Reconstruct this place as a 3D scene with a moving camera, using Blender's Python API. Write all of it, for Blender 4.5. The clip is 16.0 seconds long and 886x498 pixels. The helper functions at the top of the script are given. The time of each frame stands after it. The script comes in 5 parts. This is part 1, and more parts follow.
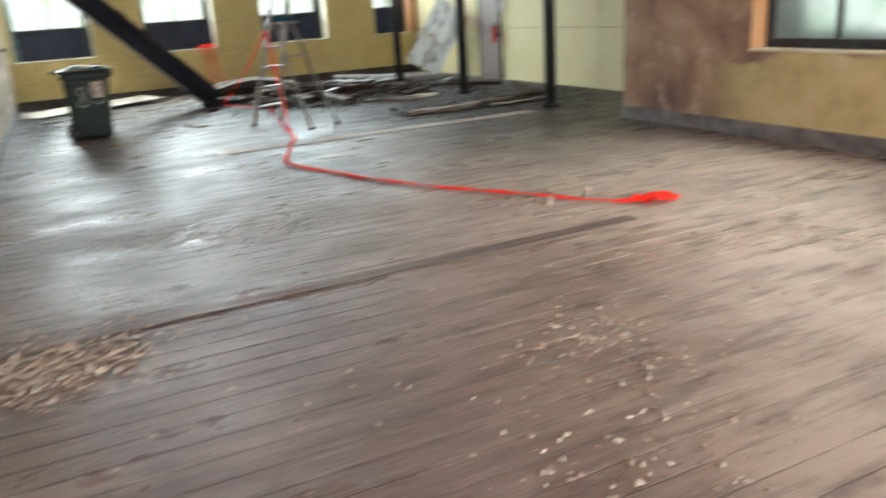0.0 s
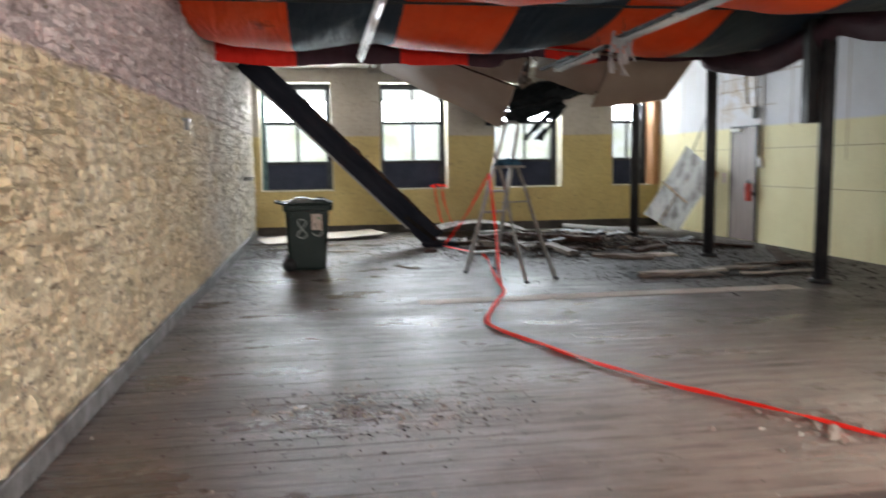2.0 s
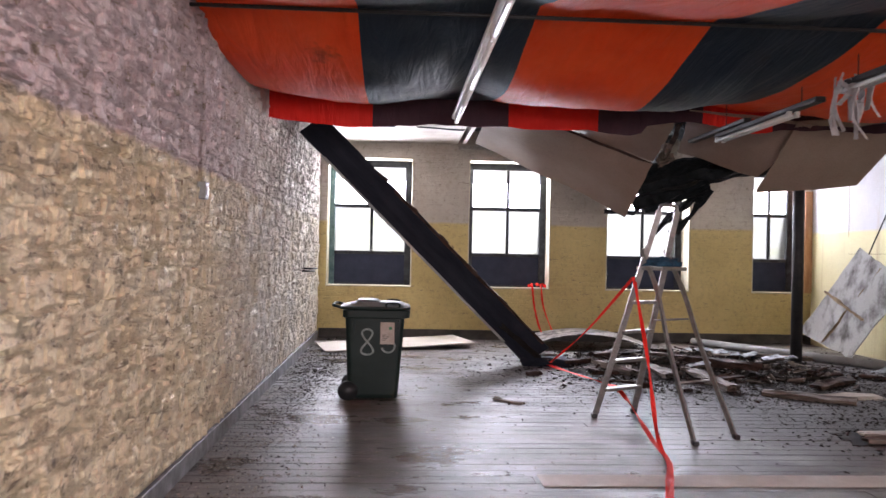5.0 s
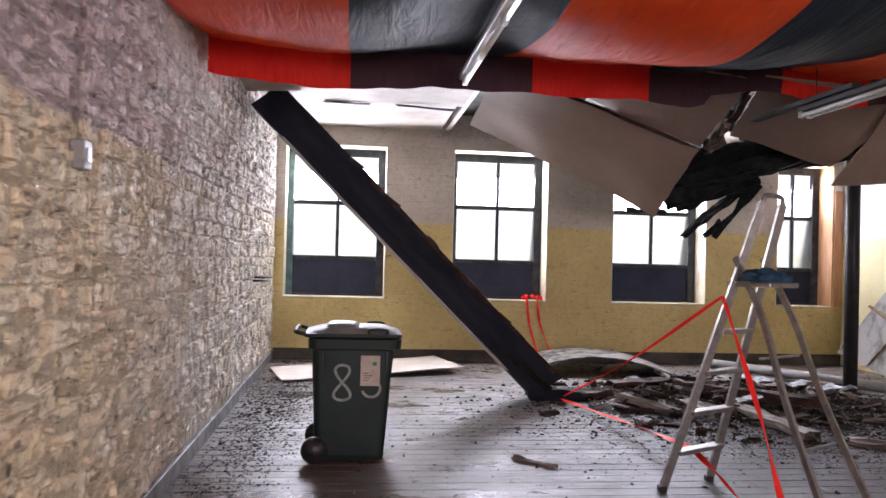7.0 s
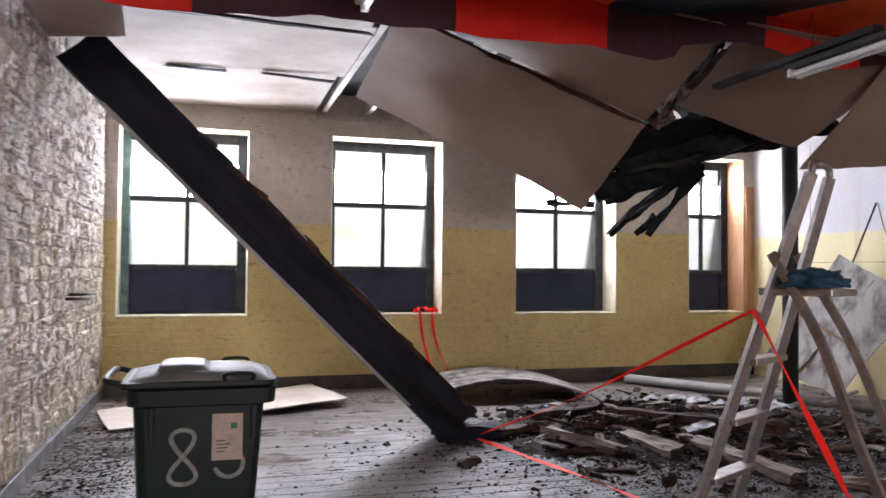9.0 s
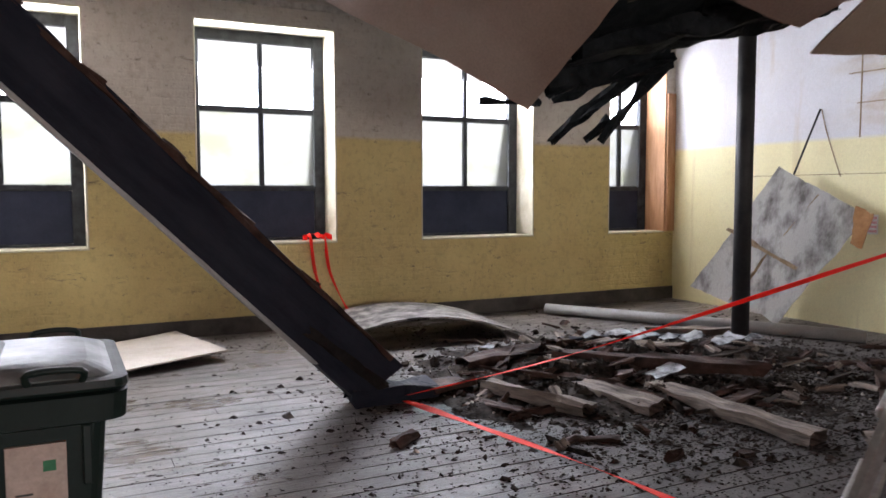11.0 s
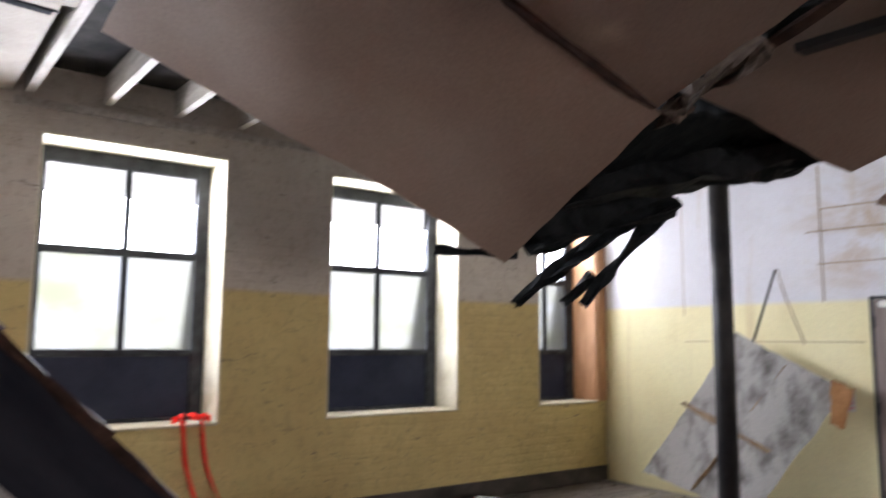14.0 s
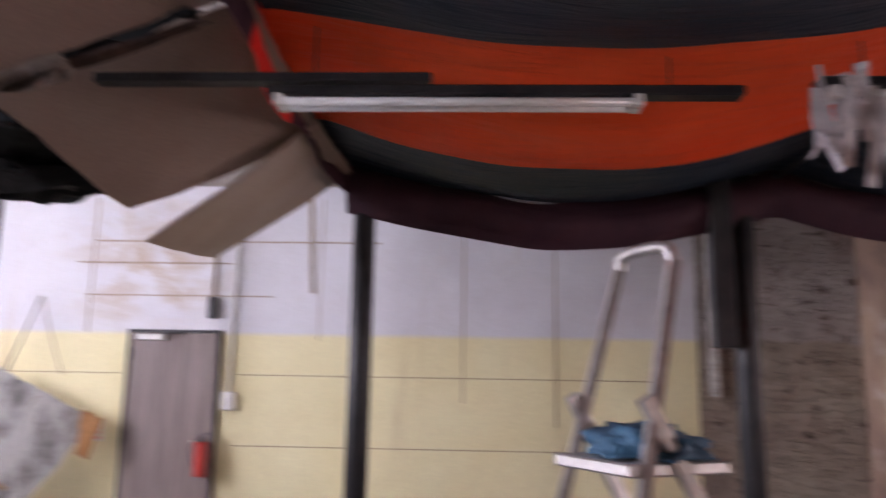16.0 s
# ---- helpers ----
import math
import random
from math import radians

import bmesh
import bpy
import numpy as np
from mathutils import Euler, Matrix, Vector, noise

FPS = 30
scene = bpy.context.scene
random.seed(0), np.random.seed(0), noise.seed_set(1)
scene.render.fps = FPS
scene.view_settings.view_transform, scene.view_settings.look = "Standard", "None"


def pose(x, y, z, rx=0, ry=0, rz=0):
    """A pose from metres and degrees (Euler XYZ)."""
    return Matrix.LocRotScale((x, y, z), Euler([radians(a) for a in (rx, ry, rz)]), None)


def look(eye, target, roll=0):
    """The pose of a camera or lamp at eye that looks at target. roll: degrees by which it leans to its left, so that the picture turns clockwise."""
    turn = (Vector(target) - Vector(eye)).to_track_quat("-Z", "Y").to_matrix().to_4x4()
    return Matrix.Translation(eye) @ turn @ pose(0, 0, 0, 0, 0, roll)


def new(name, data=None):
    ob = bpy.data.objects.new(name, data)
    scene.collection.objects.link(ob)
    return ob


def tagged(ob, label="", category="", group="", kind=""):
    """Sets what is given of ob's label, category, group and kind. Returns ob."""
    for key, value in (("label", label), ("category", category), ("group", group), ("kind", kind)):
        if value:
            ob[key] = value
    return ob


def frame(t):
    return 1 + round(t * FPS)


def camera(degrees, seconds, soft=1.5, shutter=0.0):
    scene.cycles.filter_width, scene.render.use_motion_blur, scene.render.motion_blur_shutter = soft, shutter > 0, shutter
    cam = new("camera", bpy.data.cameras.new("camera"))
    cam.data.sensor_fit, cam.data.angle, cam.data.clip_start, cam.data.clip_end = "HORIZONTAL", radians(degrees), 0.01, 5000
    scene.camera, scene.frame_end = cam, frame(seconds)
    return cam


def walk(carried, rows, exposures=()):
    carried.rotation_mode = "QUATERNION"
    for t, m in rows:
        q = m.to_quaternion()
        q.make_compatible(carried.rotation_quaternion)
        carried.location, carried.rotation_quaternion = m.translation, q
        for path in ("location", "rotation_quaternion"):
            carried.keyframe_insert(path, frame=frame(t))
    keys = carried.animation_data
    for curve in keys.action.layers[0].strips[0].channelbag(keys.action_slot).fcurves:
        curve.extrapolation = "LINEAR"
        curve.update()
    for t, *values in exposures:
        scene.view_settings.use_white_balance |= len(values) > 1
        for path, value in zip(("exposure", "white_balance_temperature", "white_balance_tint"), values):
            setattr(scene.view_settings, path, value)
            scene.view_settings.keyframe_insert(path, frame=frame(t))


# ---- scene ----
cam = camera(59.9, 16.0, shutter=0.5)
PATH = [
    (0, (-0.188, -0.117, 1.484), (0.627, 1.607, 0.88), -3.8),
    (0.5, (-0.04, 0.109, 1.484), (1.08, 1.68, 0.956), -4.0),
    (1, (0.099, 0.343, 1.492), (1.193, 1.955, 1.041), -3.7),
    (1.5, (0.24, 0.725, 1.467), (0.944, 2.568, 1.138), -1.2),
    (2, (0.387, 1.124, 1.442), (0.691, 3.088, 1.221), -0.8),
    (2.5, (0.484, 1.543, 1.473), (0.584, 3.537, 1.367), -0.1),
    (3, (0.493, 2.015, 1.475), (0.561, 4.014, 1.478), 1.0),
    (3.5, (0.518, 2.477, 1.481), (0.62, 4.474, 1.504), 0.9),
    (4, (0.507, 2.923, 1.501), (0.616, 4.92, 1.518), 1.0),
    (4.5, (0.45, 3.448, 1.466), (0.561, 5.445, 1.482), 1.1),
    (7, (0.142, 6.096, 1.489), (0.374, 8.082, 1.519), 1.5),
    (7.5, (0.118, 6.584, 1.432), (0.421, 8.561, 1.481), 1.5),
    (8, (0.192, 7.062, 1.449), (0.587, 9.022, 1.492), 1.1),
    (8.5, (0.231, 7.506, 1.462), (0.698, 9.45, 1.5), 0.9),
    (9, (0.214, 7.906, 1.466), (0.785, 9.821, 1.524), 0.5),
    (11.5, (0.385, 9.888, 1.388), (1.294, 11.656, 1.166), 0.3),
    (12, (0.401, 10.228, 1.358), (1.249, 12.012, 1.045), -0.1),
    (12.5, (0.447, 10.547, 1.374), (1.238, 12.343, 0.988), -0.3),
    (13, (0.451, 10.848, 1.413), (1.268, 12.64, 1.06), 0.1),
    (13.5, (0.519, 11.027, 1.519), (1.462, 12.791, 1.498), -0.7),
    (14, (0.653, 11.122, 1.599), (1.84, 12.713, 1.839), 0.4),
    (14.5, (0.603, 11.243, 1.651), (2.014, 12.613, 2.02), 1.7),
    (15, (0.509, 11.249, 1.634), (2.111, 12.369, 2.059), 2.0),
    (15.5, (0.586, 11.212, 1.589), (2.42, 11.894, 2.004), 1.3),
    (16, (0.669, 11.11, 1.583), (2.638, 11.192, 1.926), 1.0),
]
EXPOSURES = [(t, e, 6500, tint) for t, e, tint in ((0, 1.5, 4), (0.7, 1.22, 3), (1.5, 1.12, 6), (3, 1.22, 20), (7, 1.38, 28), (9, 1.22, 26), (12, 1.12, 22), (14, 1.12, 22), (15, 1.15, 26), (16, 1.6, 36))]
walk(cam, [(t, look(eye, target, roll)) for t, eye, target, roll in PATH], EXPOSURES)

# ---- world, sun and window light ----
XL, XR, XP, YW, YB, HC = -1.0, 7.82, 6.08, 17.445, -2.6, 3.42
world = bpy.data.worlds.new("overcast_sky")
scene.world = world
world.use_nodes = True
wn = world.node_tree.nodes
sky = wn.new("ShaderNodeTexSky")
sky.sky_type, sky.sun_disc = "NISHITA", False
sky.sun_elevation, sky.sun_rotation = radians(40), radians(200)
world.node_tree.links.new(sky.outputs[0], wn["Background"].inputs[0])
wn["Background"].inputs[1].default_value = 0.1
sun = new("sun", bpy.data.lights.new("sun", "SUN"))
sun.data.energy, sun.data.angle, sun.data.color = 0.8, radians(15), (1, 0.96, 0.9)
sun.matrix_world = look((0, 0, 20), (3, -8, 0))
FAR_WINDOWS = [(-0.87, 0.62), (1.60, 3.06), (4.06, 5.58), (6.72, 7.68)]
# Third one is unseen, added at the same spacing for its light.
SIDE_WINDOWS = [(4.02, 5.65), (1.22, 2.85), (-1.58, 0.05)]
# Unseen openings assumed behind the start, added to light the near room.
UNSEEN_OPENINGS = [(-0.4, 1.2), (1.9, 3.5), (4.2, 5.7)]


def window_light(at, target, w, h, power, colour):
    ob = new("window_daylight", bpy.data.lights.new("window_daylight", "AREA"))
    ob.data.shape, ob.data.size, ob.data.size_y, ob.data.energy, ob.data.color = "RECTANGLE", w, h, power, colour
    ob.matrix_world = look(at, target)


for a, b in FAR_WINDOWS:
    window_light(((a + b) / 2, YW + 0.56, 2.28), ((a + b) / 2, 10, 0.0), b - a - 0.2, 1.6, 110 * (b - a) / 1.5 * (0.75 if b > 7 else 1.0), (0.84, 0.93, 1))
# Added fill lamps for the near room, behind every view.
for a, b in UNSEEN_OPENINGS:
    window_light(((a + b) / 2, YB - 0.6, 1.95), ((a + b) / 2 + 0.5, 6, 0.9), 1.7, 2.2, 84, (1, 0.99, 0.97))
for a, b in SIDE_WINDOWS:
    window_light((XP + 0.5, (a + b) / 2, 1.85), (XL, (a + b) / 2 + 0.6, 0.7), 1.4, 1.7, 58, (1, 0.97, 0.92))


# ---- materials ----
def material(name, rough=0.8, metal=0.0):
    m = bpy.data.materials.new(name)
    m.use_nodes = True
    b = m.node_tree.nodes["Principled BSDF"]
    b.inputs["Roughness"].default_value, b.inputs["Metallic"].default_value = rough, metal
    return m, m.node_tree, b


def nd(tree, kind, **values):
    n = tree.nodes.new("ShaderNode" + kind)
    for k, v in values.items():
        n.inputs[k.replace("_", " ")].default_value = v
    return n


def coords(tree, scale=(1, 1, 1), world_space=False):
    mp = nd(tree, "Mapping", Scale=scale)
    if world_space:
        tree.links.new(nd(tree, "NewGeometry").outputs["Position"], mp.inputs[0])
    else:
        tree.links.new(nd(tree, "TexCoord").outputs["Object"], mp.inputs[0])
    return mp.outputs[0]


def noise_of(tree, vec, scale, detail=4.0, rough=0.6, dist=0.0):
    n = nd(tree, "TexNoise", Scale=scale, Detail=detail, Roughness=rough, Distortion=dist)
    tree.links.new(vec, n.inputs["Vector"])
    return n.outputs["Fac"]


def ramp(tree, fac, stops):
    r = tree.nodes.new("ShaderNodeValToRGB")
    el = r.color_ramp.elements
    while len(el) < len(stops):
        el.new(0.5)
    for e, (p, c) in zip(el, stops):
        e.position, e.color = p, (*c, 1) if len(c) == 3 else c
    tree.links.new(fac, r.inputs[0])
    return r.outputs[0]


def grey(v):
    return (v, v, v)


def mix(tree, fac, a, b, mode="MIX"):
    n = tree.nodes.new("ShaderNodeMix")
    n.data_type, n.blend_type = "RGBA", mode
    for slot, v in ((0, fac), (6, a), (7, b)):
        if isinstance(v, (int, float)):
            n.inputs[slot].default_value = v
        elif isinstance(v, tuple):
            n.inputs[slot].default_value = (*v, 1)
        else:
            tree.links.new(v, n.inputs[slot])
    return n.outputs[2]


def bump(tree, bsdf, height, strength=0.3, distance=0.01, after=None):
    n = nd(tree, "Bump", Strength=strength, Distance=distance)
    tree.links.new(height, n.inputs["Height"])
    if after:
        tree.links.new(after, n.inputs["Normal"])
    tree.links.new(n.outputs[0], bsdf.inputs["Normal"])
    return n.outputs[0]


def speckled(name, dark, light, scale=6.0, rough=0.8, metal=0.0, grain=60.0, relief=0.3, stretch=(1, 1, 1), spread=(0.3, 0.7), world_space=True, depth=0.004, spec=0.5):
    """Two scales of variation between two colours, with fine relief."""
    m, t, b = material(name, rough, metal)
    v = coords(t, stretch, world_space)
    big, fine = noise_of(t, v, scale, 5), noise_of(t, v, grain, 3)
    c = ramp(t, big, [(spread[0], dark), (spread[1], light)])
    c = mix(t, 0.35, c, ramp(t, fine, [(0.3, grey(0.45)), (0.7, grey(1))]), "MULTIPLY")
    t.links.new(c, b.inputs["Base Color"])
    r = ramp(t, big, [(0.3, grey(min(1, rough * 1.12))), (0.7, grey(rough * 0.85))])
    t.links.new(r, b.inputs["Roughness"])
    b.inputs["Specular IOR Level"].default_value = spec
    bump(t, b, fine, relief, depth)
    return m


def split_paint(name, low, low2, high, high2, line=2.0, wobble=0.08, bare=(0.2, 0.15, 0.11), bare_at=0.66, bricks=False, relief=0.5, stain=(0.25, 0.17, 0.1), chips=7.0, tooled=False, lit_white_from=None):
    """Old two-tone wall paint, with flaking to the bare wall behind and stains."""
    m, t, b = material(name, 0.75)
    v = coords(t, (1, 1, 1), True)
    sep = nd(t, "SeparateXYZ")
    t.links.new(v, sep.inputs[0])
    n1, n2, n3 = noise_of(t, v, 1.3, 5), noise_of(t, v, 14, 6), noise_of(t, v, 70, 3)
    mth = t.nodes.new("ShaderNodeMath")
    mth.operation = "MULTIPLY_ADD"
    t.links.new(n1, mth.inputs[0])
    mth.inputs[1].default_value = wobble * 4
    t.links.new(sep.outputs[2], mth.inputs[2])
    mr = nd(t, "MapRange")
    t.links.new(mth.outputs[0], mr.inputs[0])
    mr.inputs[1].default_value, mr.inputs[2].default_value = line + wobble * 2 - 0.025, line + wobble * 2 + 0.025
    lo = ramp(t, n1, [(0.3, low2), (0.68, low)])
    hi = ramp(t, n1, [(0.3, high2), (0.68, high)])
    c = mix(t, mr.outputs[0], lo, hi)
    c = mix(t, ramp(t, n2, [(0.5, grey(0)), (0.8, grey(0.45 if relief > 0.2 else 0.1))]), c, stain)
    if relief < 0.2:
        damp = noise_of(t, coords(t, (1, 1.3, 2.6), True), 1.5, 6, 0.65, 0.4)
        box_mask = None
        for axis, at, half in ((1, 14.2, 1.0), (2, 2.65, 0.75)):
            d = t.nodes.new("ShaderNodeMath")
            d.operation = "SUBTRACT"
            t.links.new(sep.outputs[axis], d.inputs[0])
            d.inputs[1].default_value = at
            e = t.nodes.new("ShaderNodeMath")
            e.operation = "ABSOLUTE"
            t.links.new(d.outputs[0], e.inputs[0])
            f = nd(t, "MapRange")
            t.links.new(e.outputs[0], f.inputs[0])
            f.inputs[1].default_value, f.inputs[2].default_value = half, half * 0.3
            box_mask = f.outputs[0] if box_mask is None else mix(t, 1.0, box_mask, f.outputs[0], "MULTIPLY")
        c = mix(t, mix(t, 1.0, box_mask, ramp(t, damp, [(0.45, grey(0)), (0.68, grey(0.85))]), "MULTIPLY"), c, (0.46, 0.33, 0.2))
        runs = noise_of(t, coords(t, (2.5, 2.5, 0.22), True), 1.6, 5, 0.6)
        c = mix(t, ramp(t, runs, [(0.6, grey(0)), (0.78, grey(0.6))]), c, stain)
    fl = noise_of(t, coords(t, (1, 1, 1.6), True), chips, 8, 0.65, 0.4)
    c = mix(t, ramp(t, fl, [(bare_at, grey(0)), (bare_at + 0.05, grey(0.85))]), c, bare)
    if relief > 0.3:
        # Bare wall in the dents, darkened to put crevice shade into the colour.
        crevice_shade = noise_of(t, coords(t, (2.2, 2.2, 9), True), 2.2, 7, 0.7, 0.6)
        c = mix(t, ramp(t, crevice_shade, [(0.31, grey(0.75)), (0.385, grey(0))]), c, bare)
    # Whiter paint towards the windows, with their grazing light put into the colour.
    if lit_white_from:
        along = nd(t, "MapRange")
        t.links.new(sep.outputs[1], along.inputs[0])
        along.inputs[1].default_value, along.inputs[2].default_value = lit_white_from
        worn = mix(t, 1.0, along.outputs[0], ramp(t, noise_of(t, v, 2.5, 6, 0.65), [(0.3, grey(0.35)), (0.6, grey(0.95))]), "MULTIPLY")
        c = mix(t, worn, c, (0.78, 0.74, 0.66))
        # Chipped pits and cracks; their dark colour also stands for crevice shade.
        pits = noise_of(t, coords(t, (1, 1.1, 1.3), True), 16, 6, 0.7, 0.5)
        c = mix(t, ramp(t, pits, [(0.56, grey(0)), (0.66, grey(0.8))]), c, bare)
        cracks = noise_of(t, coords(t, (1, 1.6, 7), True), 2.4, 6, 0.65, 0.8)
        c = mix(t, ramp(t, cracks, [(0.335, grey(0.85)), (0.40, grey(0))]), c, bare)
    if bricks:
        pits = noise_of(t, v, 15, 6, 0.7, 0.4)
        c = mix(t, ramp(t, pits, [(0.62, grey(0)), (0.7, grey(0.7))]), c, bare)
    c = mix(t, 0.25, c, ramp(t, n3, [(0.3, grey(0.5)), (0.65, grey(1))]), "MULTIPLY")
    t.links.new(c, b.inputs["Base Color"])
    out = bump(t, b, fl, relief * 0.5, 0.02)
    out = bump(t, b, n2, min(1, relief * 1.4), 0.03 * relief, out)
    dents = noise_of(t, coords(t, (2.2, 2.2, 9), True), 2.2, 7, 0.7, 0.6)
    out = bump(t, b, ramp(t, dents, [(0.36, grey(0)), (0.5, grey(1))]), min(1, relief), 0.02 * relief, out)
    if tooled:
        out = bump(t, b, noise_of(t, coords(t, (1, 22, 4), True), 1.6, 5, 0.65, 0.5), 0.9, 0.03, out)
    if bricks:
        sw = nd(t, "CombineXYZ")
        t.links.new(sep.outputs[0], sw.inputs[0]), t.links.new(sep.outputs[2], sw.inputs[1])
        warp = mix(t, 0.035, sw.outputs[0], noise_colour(t, v, 5), "ADD")
        br = nd(t, "TexBrick", Scale=1.0, Mortar_Size=0.012, Brick_Width=0.24, Row_Height=0.082, Mortar_Smooth=0.6)
        br.inputs["Color1"].default_value, br.inputs["Color2"].default_value, br.inputs["Mortar"].default_value = (1, 1, 1, 1), (0.75, 0.75, 0.75, 1), (0, 0, 0, 1)
        t.links.new(warp, br.inputs["Vector"])
        bump(t, b, br.outputs[0], 0.22, 0.012, out)
    return m


def old_plaster(name):
    """Bare red-brown plaster in soft cloudy patches over ochre paint near the floor."""
    m, t, b = material(name, 0.85)
    v = coords(t, (1, 1, 1), True)
    sep = nd(t, "SeparateXYZ")
    t.links.new(v, sep.inputs[0])
    cloud, runs, fine = noise_of(t, v, 1.5, 5, 0.55, 0.5), noise_of(t, coords(t, (1.6, 1.6, 0.5), True), 2.2, 6, 0.65), noise_of(t, v, 45, 4)
    up = ramp(t, cloud, [(0.28, (0.12, 0.075, 0.055)), (0.44, (0.24, 0.15, 0.105)), (0.58, (0.35, 0.235, 0.155)), (0.74, (0.46, 0.35, 0.25))])
    up = mix(t, ramp(t, runs, [(0.52, grey(0)), (0.72, grey(0.7))]), up, (0.12, 0.07, 0.055))
    up = mix(t, ramp(t, noise_of(t, v, 3.1, 6, 0.6), [(0.58, grey(0)), (0.66, grey(0.6))]), up, (0.46, 0.37, 0.31))
    low = ramp(t, noise_of(t, v, 2.0, 5, 0.6), [(0.3, (0.28, 0.21, 0.12)), (0.5, (0.47, 0.39, 0.19)), (0.72, (0.56, 0.48, 0.30))])
    low = mix(t, ramp(t, noise_of(t, v, 1.2, 3, 0.5), [(0.6, grey(0)), (0.66, grey(0.7))]), low, (0.21, 0.16, 0.13))
    edge = t.nodes.new("ShaderNodeMath")
    edge.operation = "MULTIPLY_ADD"
    t.links.new(noise_of(t, v, 1.1, 6, 0.6), edge.inputs[0])
    edge.inputs[1].default_value = 0.9
    t.links.new(sep.outputs[2], edge.inputs[2])
    split = nd(t, "MapRange")
    t.links.new(edge.outputs[0], split.inputs[0])
    split.inputs[1].default_value, split.inputs[2].default_value = 1.22, 1.30
    bare_end = nd(t, "MapRange")
    t.links.new(sep.outputs[1], bare_end.inputs[0])
    bare_end.inputs[1].default_value, bare_end.inputs[2].default_value = 5.6, 6.4
    reach = mix(t, 1.0, split.outputs[0], bare_end.outputs[0], "ADD")
    c = mix(t, reach, low, up)
    c = mix(t, 0.2, c, ramp(t, fine, [(0.3, grey(0.5)), (0.65, grey(1))]), "MULTIPLY")
    t.links.new(c, b.inputs["Base Color"])
    o = bump(t, b, cloud, 0.3, 0.02)
    bump(t, b, fine, 0.25, 0.004, o)
    return m


def noise_colour(tree, vec, scale):
    n = nd(tree, "TexNoise", Scale=scale, Detail=3.0)
    tree.links.new(vec, n.inputs["Vector"])
    return n.outputs["Color"]


def floor_wood(name):
    """Worn grey-brown boards, wet in patches, dusty at the near end with painted-in window light."""
    m, t, b = material(name, 0.6)
    v = coords(t, (1, 1, 1), True)
    grain = noise_of(t, coords(t, (1.2, 26, 1), True), 3.0, 6, 0.7)
    big, mid = noise_of(t, v, 0.55, 4), noise_of(t, coords(t, (0.55, 3.2, 1), True), 3.4, 6, 0.65)
    info = nd(t, "ObjectInfo")
    c = ramp(t, grain, [(0.3, (0.028, 0.022, 0.019)), (0.5, (0.095, 0.077, 0.067)), (0.72, (0.25, 0.215, 0.19))])
    c = mix(t, 0.5, c, ramp(t, info.outputs["Random"], [(0, grey(0.55)), (1, grey(1.05))]), "MULTIPLY")
    c = mix(t, ramp(t, big, [(0.42, grey(0)), (0.64, grey(0.75))]), c, (0.175, 0.15, 0.13))
    streak = noise_of(t, coords(t, (0.3, 4.5, 1), True), 1.5, 5, 0.65)
    c = mix(t, ramp(t, streak, [(0.5, grey(0)), (0.68, grey(0.75))]), c, (0.045, 0.037, 0.032))
    # Pale towards the near right: dusty, with side-window light put into the colour.
    dust_light = nd(t, "SeparateXYZ")
    t.links.new(v, dust_light.inputs[0])
    sx, sy = nd(t, "MapRange"), nd(t, "MapRange")
    t.links.new(dust_light.outputs[0], sx.inputs[0]), t.links.new(dust_light.outputs[1], sy.inputs[0])
    sx.inputs[1].default_value, sx.inputs[2].default_value = 0.6, 3.4
    sy.inputs[1].default_value, sy.inputs[2].default_value = 7.6, 4.6
    area = mix(t, 1.0, sx.outputs[0], sy.outputs[0], "MULTIPLY")
    patch = mix(t, 1.0, area, ramp(t, noise_of(t, v, 1.1, 6, 0.7), [(0.25, grey(0.3)), (0.55, grey(1))]), "MULTIPLY")
    c = mix(t, patch, c, (0.43, 0.39, 0.33))
    c = mix(t, ramp(t, mid, [(0.48, grey(0)), (0.68, grey(0.75))]), c, (0.06, 0.048, 0.04))
    t.links.new(c, b.inputs["Base Color"])
    # Dark round the heap: real dirt, plus the heap's shadow put into the colour.
    off = nd(t, "VectorMath")
    off.operation = "SUBTRACT"
    t.links.new(v, off.inputs[0])
    off.inputs[1].default_value = (5.2, 12.4, 0)
    sq = nd(t, "Mapping", Scale=(0.36, 0.29, 0))
    t.links.new(off.outputs[0], sq.inputs[0])
    ln = nd(t, "VectorMath")
    ln.operation = "LENGTH"
    t.links.new(sq.outputs[0], ln.inputs[0])
    reach = mix(t, 0.45, ln.outputs[1], noise_of(t, v, 2.2, 7, 0.75))
    dirty = ramp(t, reach, [(0.55, grey(0.9)), (1.0, grey(0))])
    c = mix(t, dirty, c, (0.033, 0.027, 0.023))
    t.links.new(c, b.inputs["Base Color"])
    wet = ramp(t, noise_of(t, coords(t, (1, 1.6, 1), True), 0.9, 5, 0.65), [(0.36, grey(0.58)), (0.6, grey(0.13))])
    rr = mix(t, 0.3, wet, ramp(t, grain, [(0.3, grey(0.75)), (0.7, grey(0.35))]))
    rr = mix(t, dirty, rr, grey(0.8))
    t.links.new(rr, b.inputs["Roughness"])
    o = bump(t, b, grain, 0.45, 0.006)
    bump(t, b, mid, 0.25, 0.008, o)
    return m


M_BOARD = floor_wood("worn floorboard")
M_STONE = split_paint("painted rubble stone", (0.86, 0.75, 0.53), (0.74, 0.59, 0.36), (0.73, 0.62, 0.60), (0.58, 0.46, 0.45), 2.03, 0.05, (0.26, 0.19, 0.13), 0.6, relief=1.0, chips=9, tooled=True, lit_white_from=(9.6, 11.6))
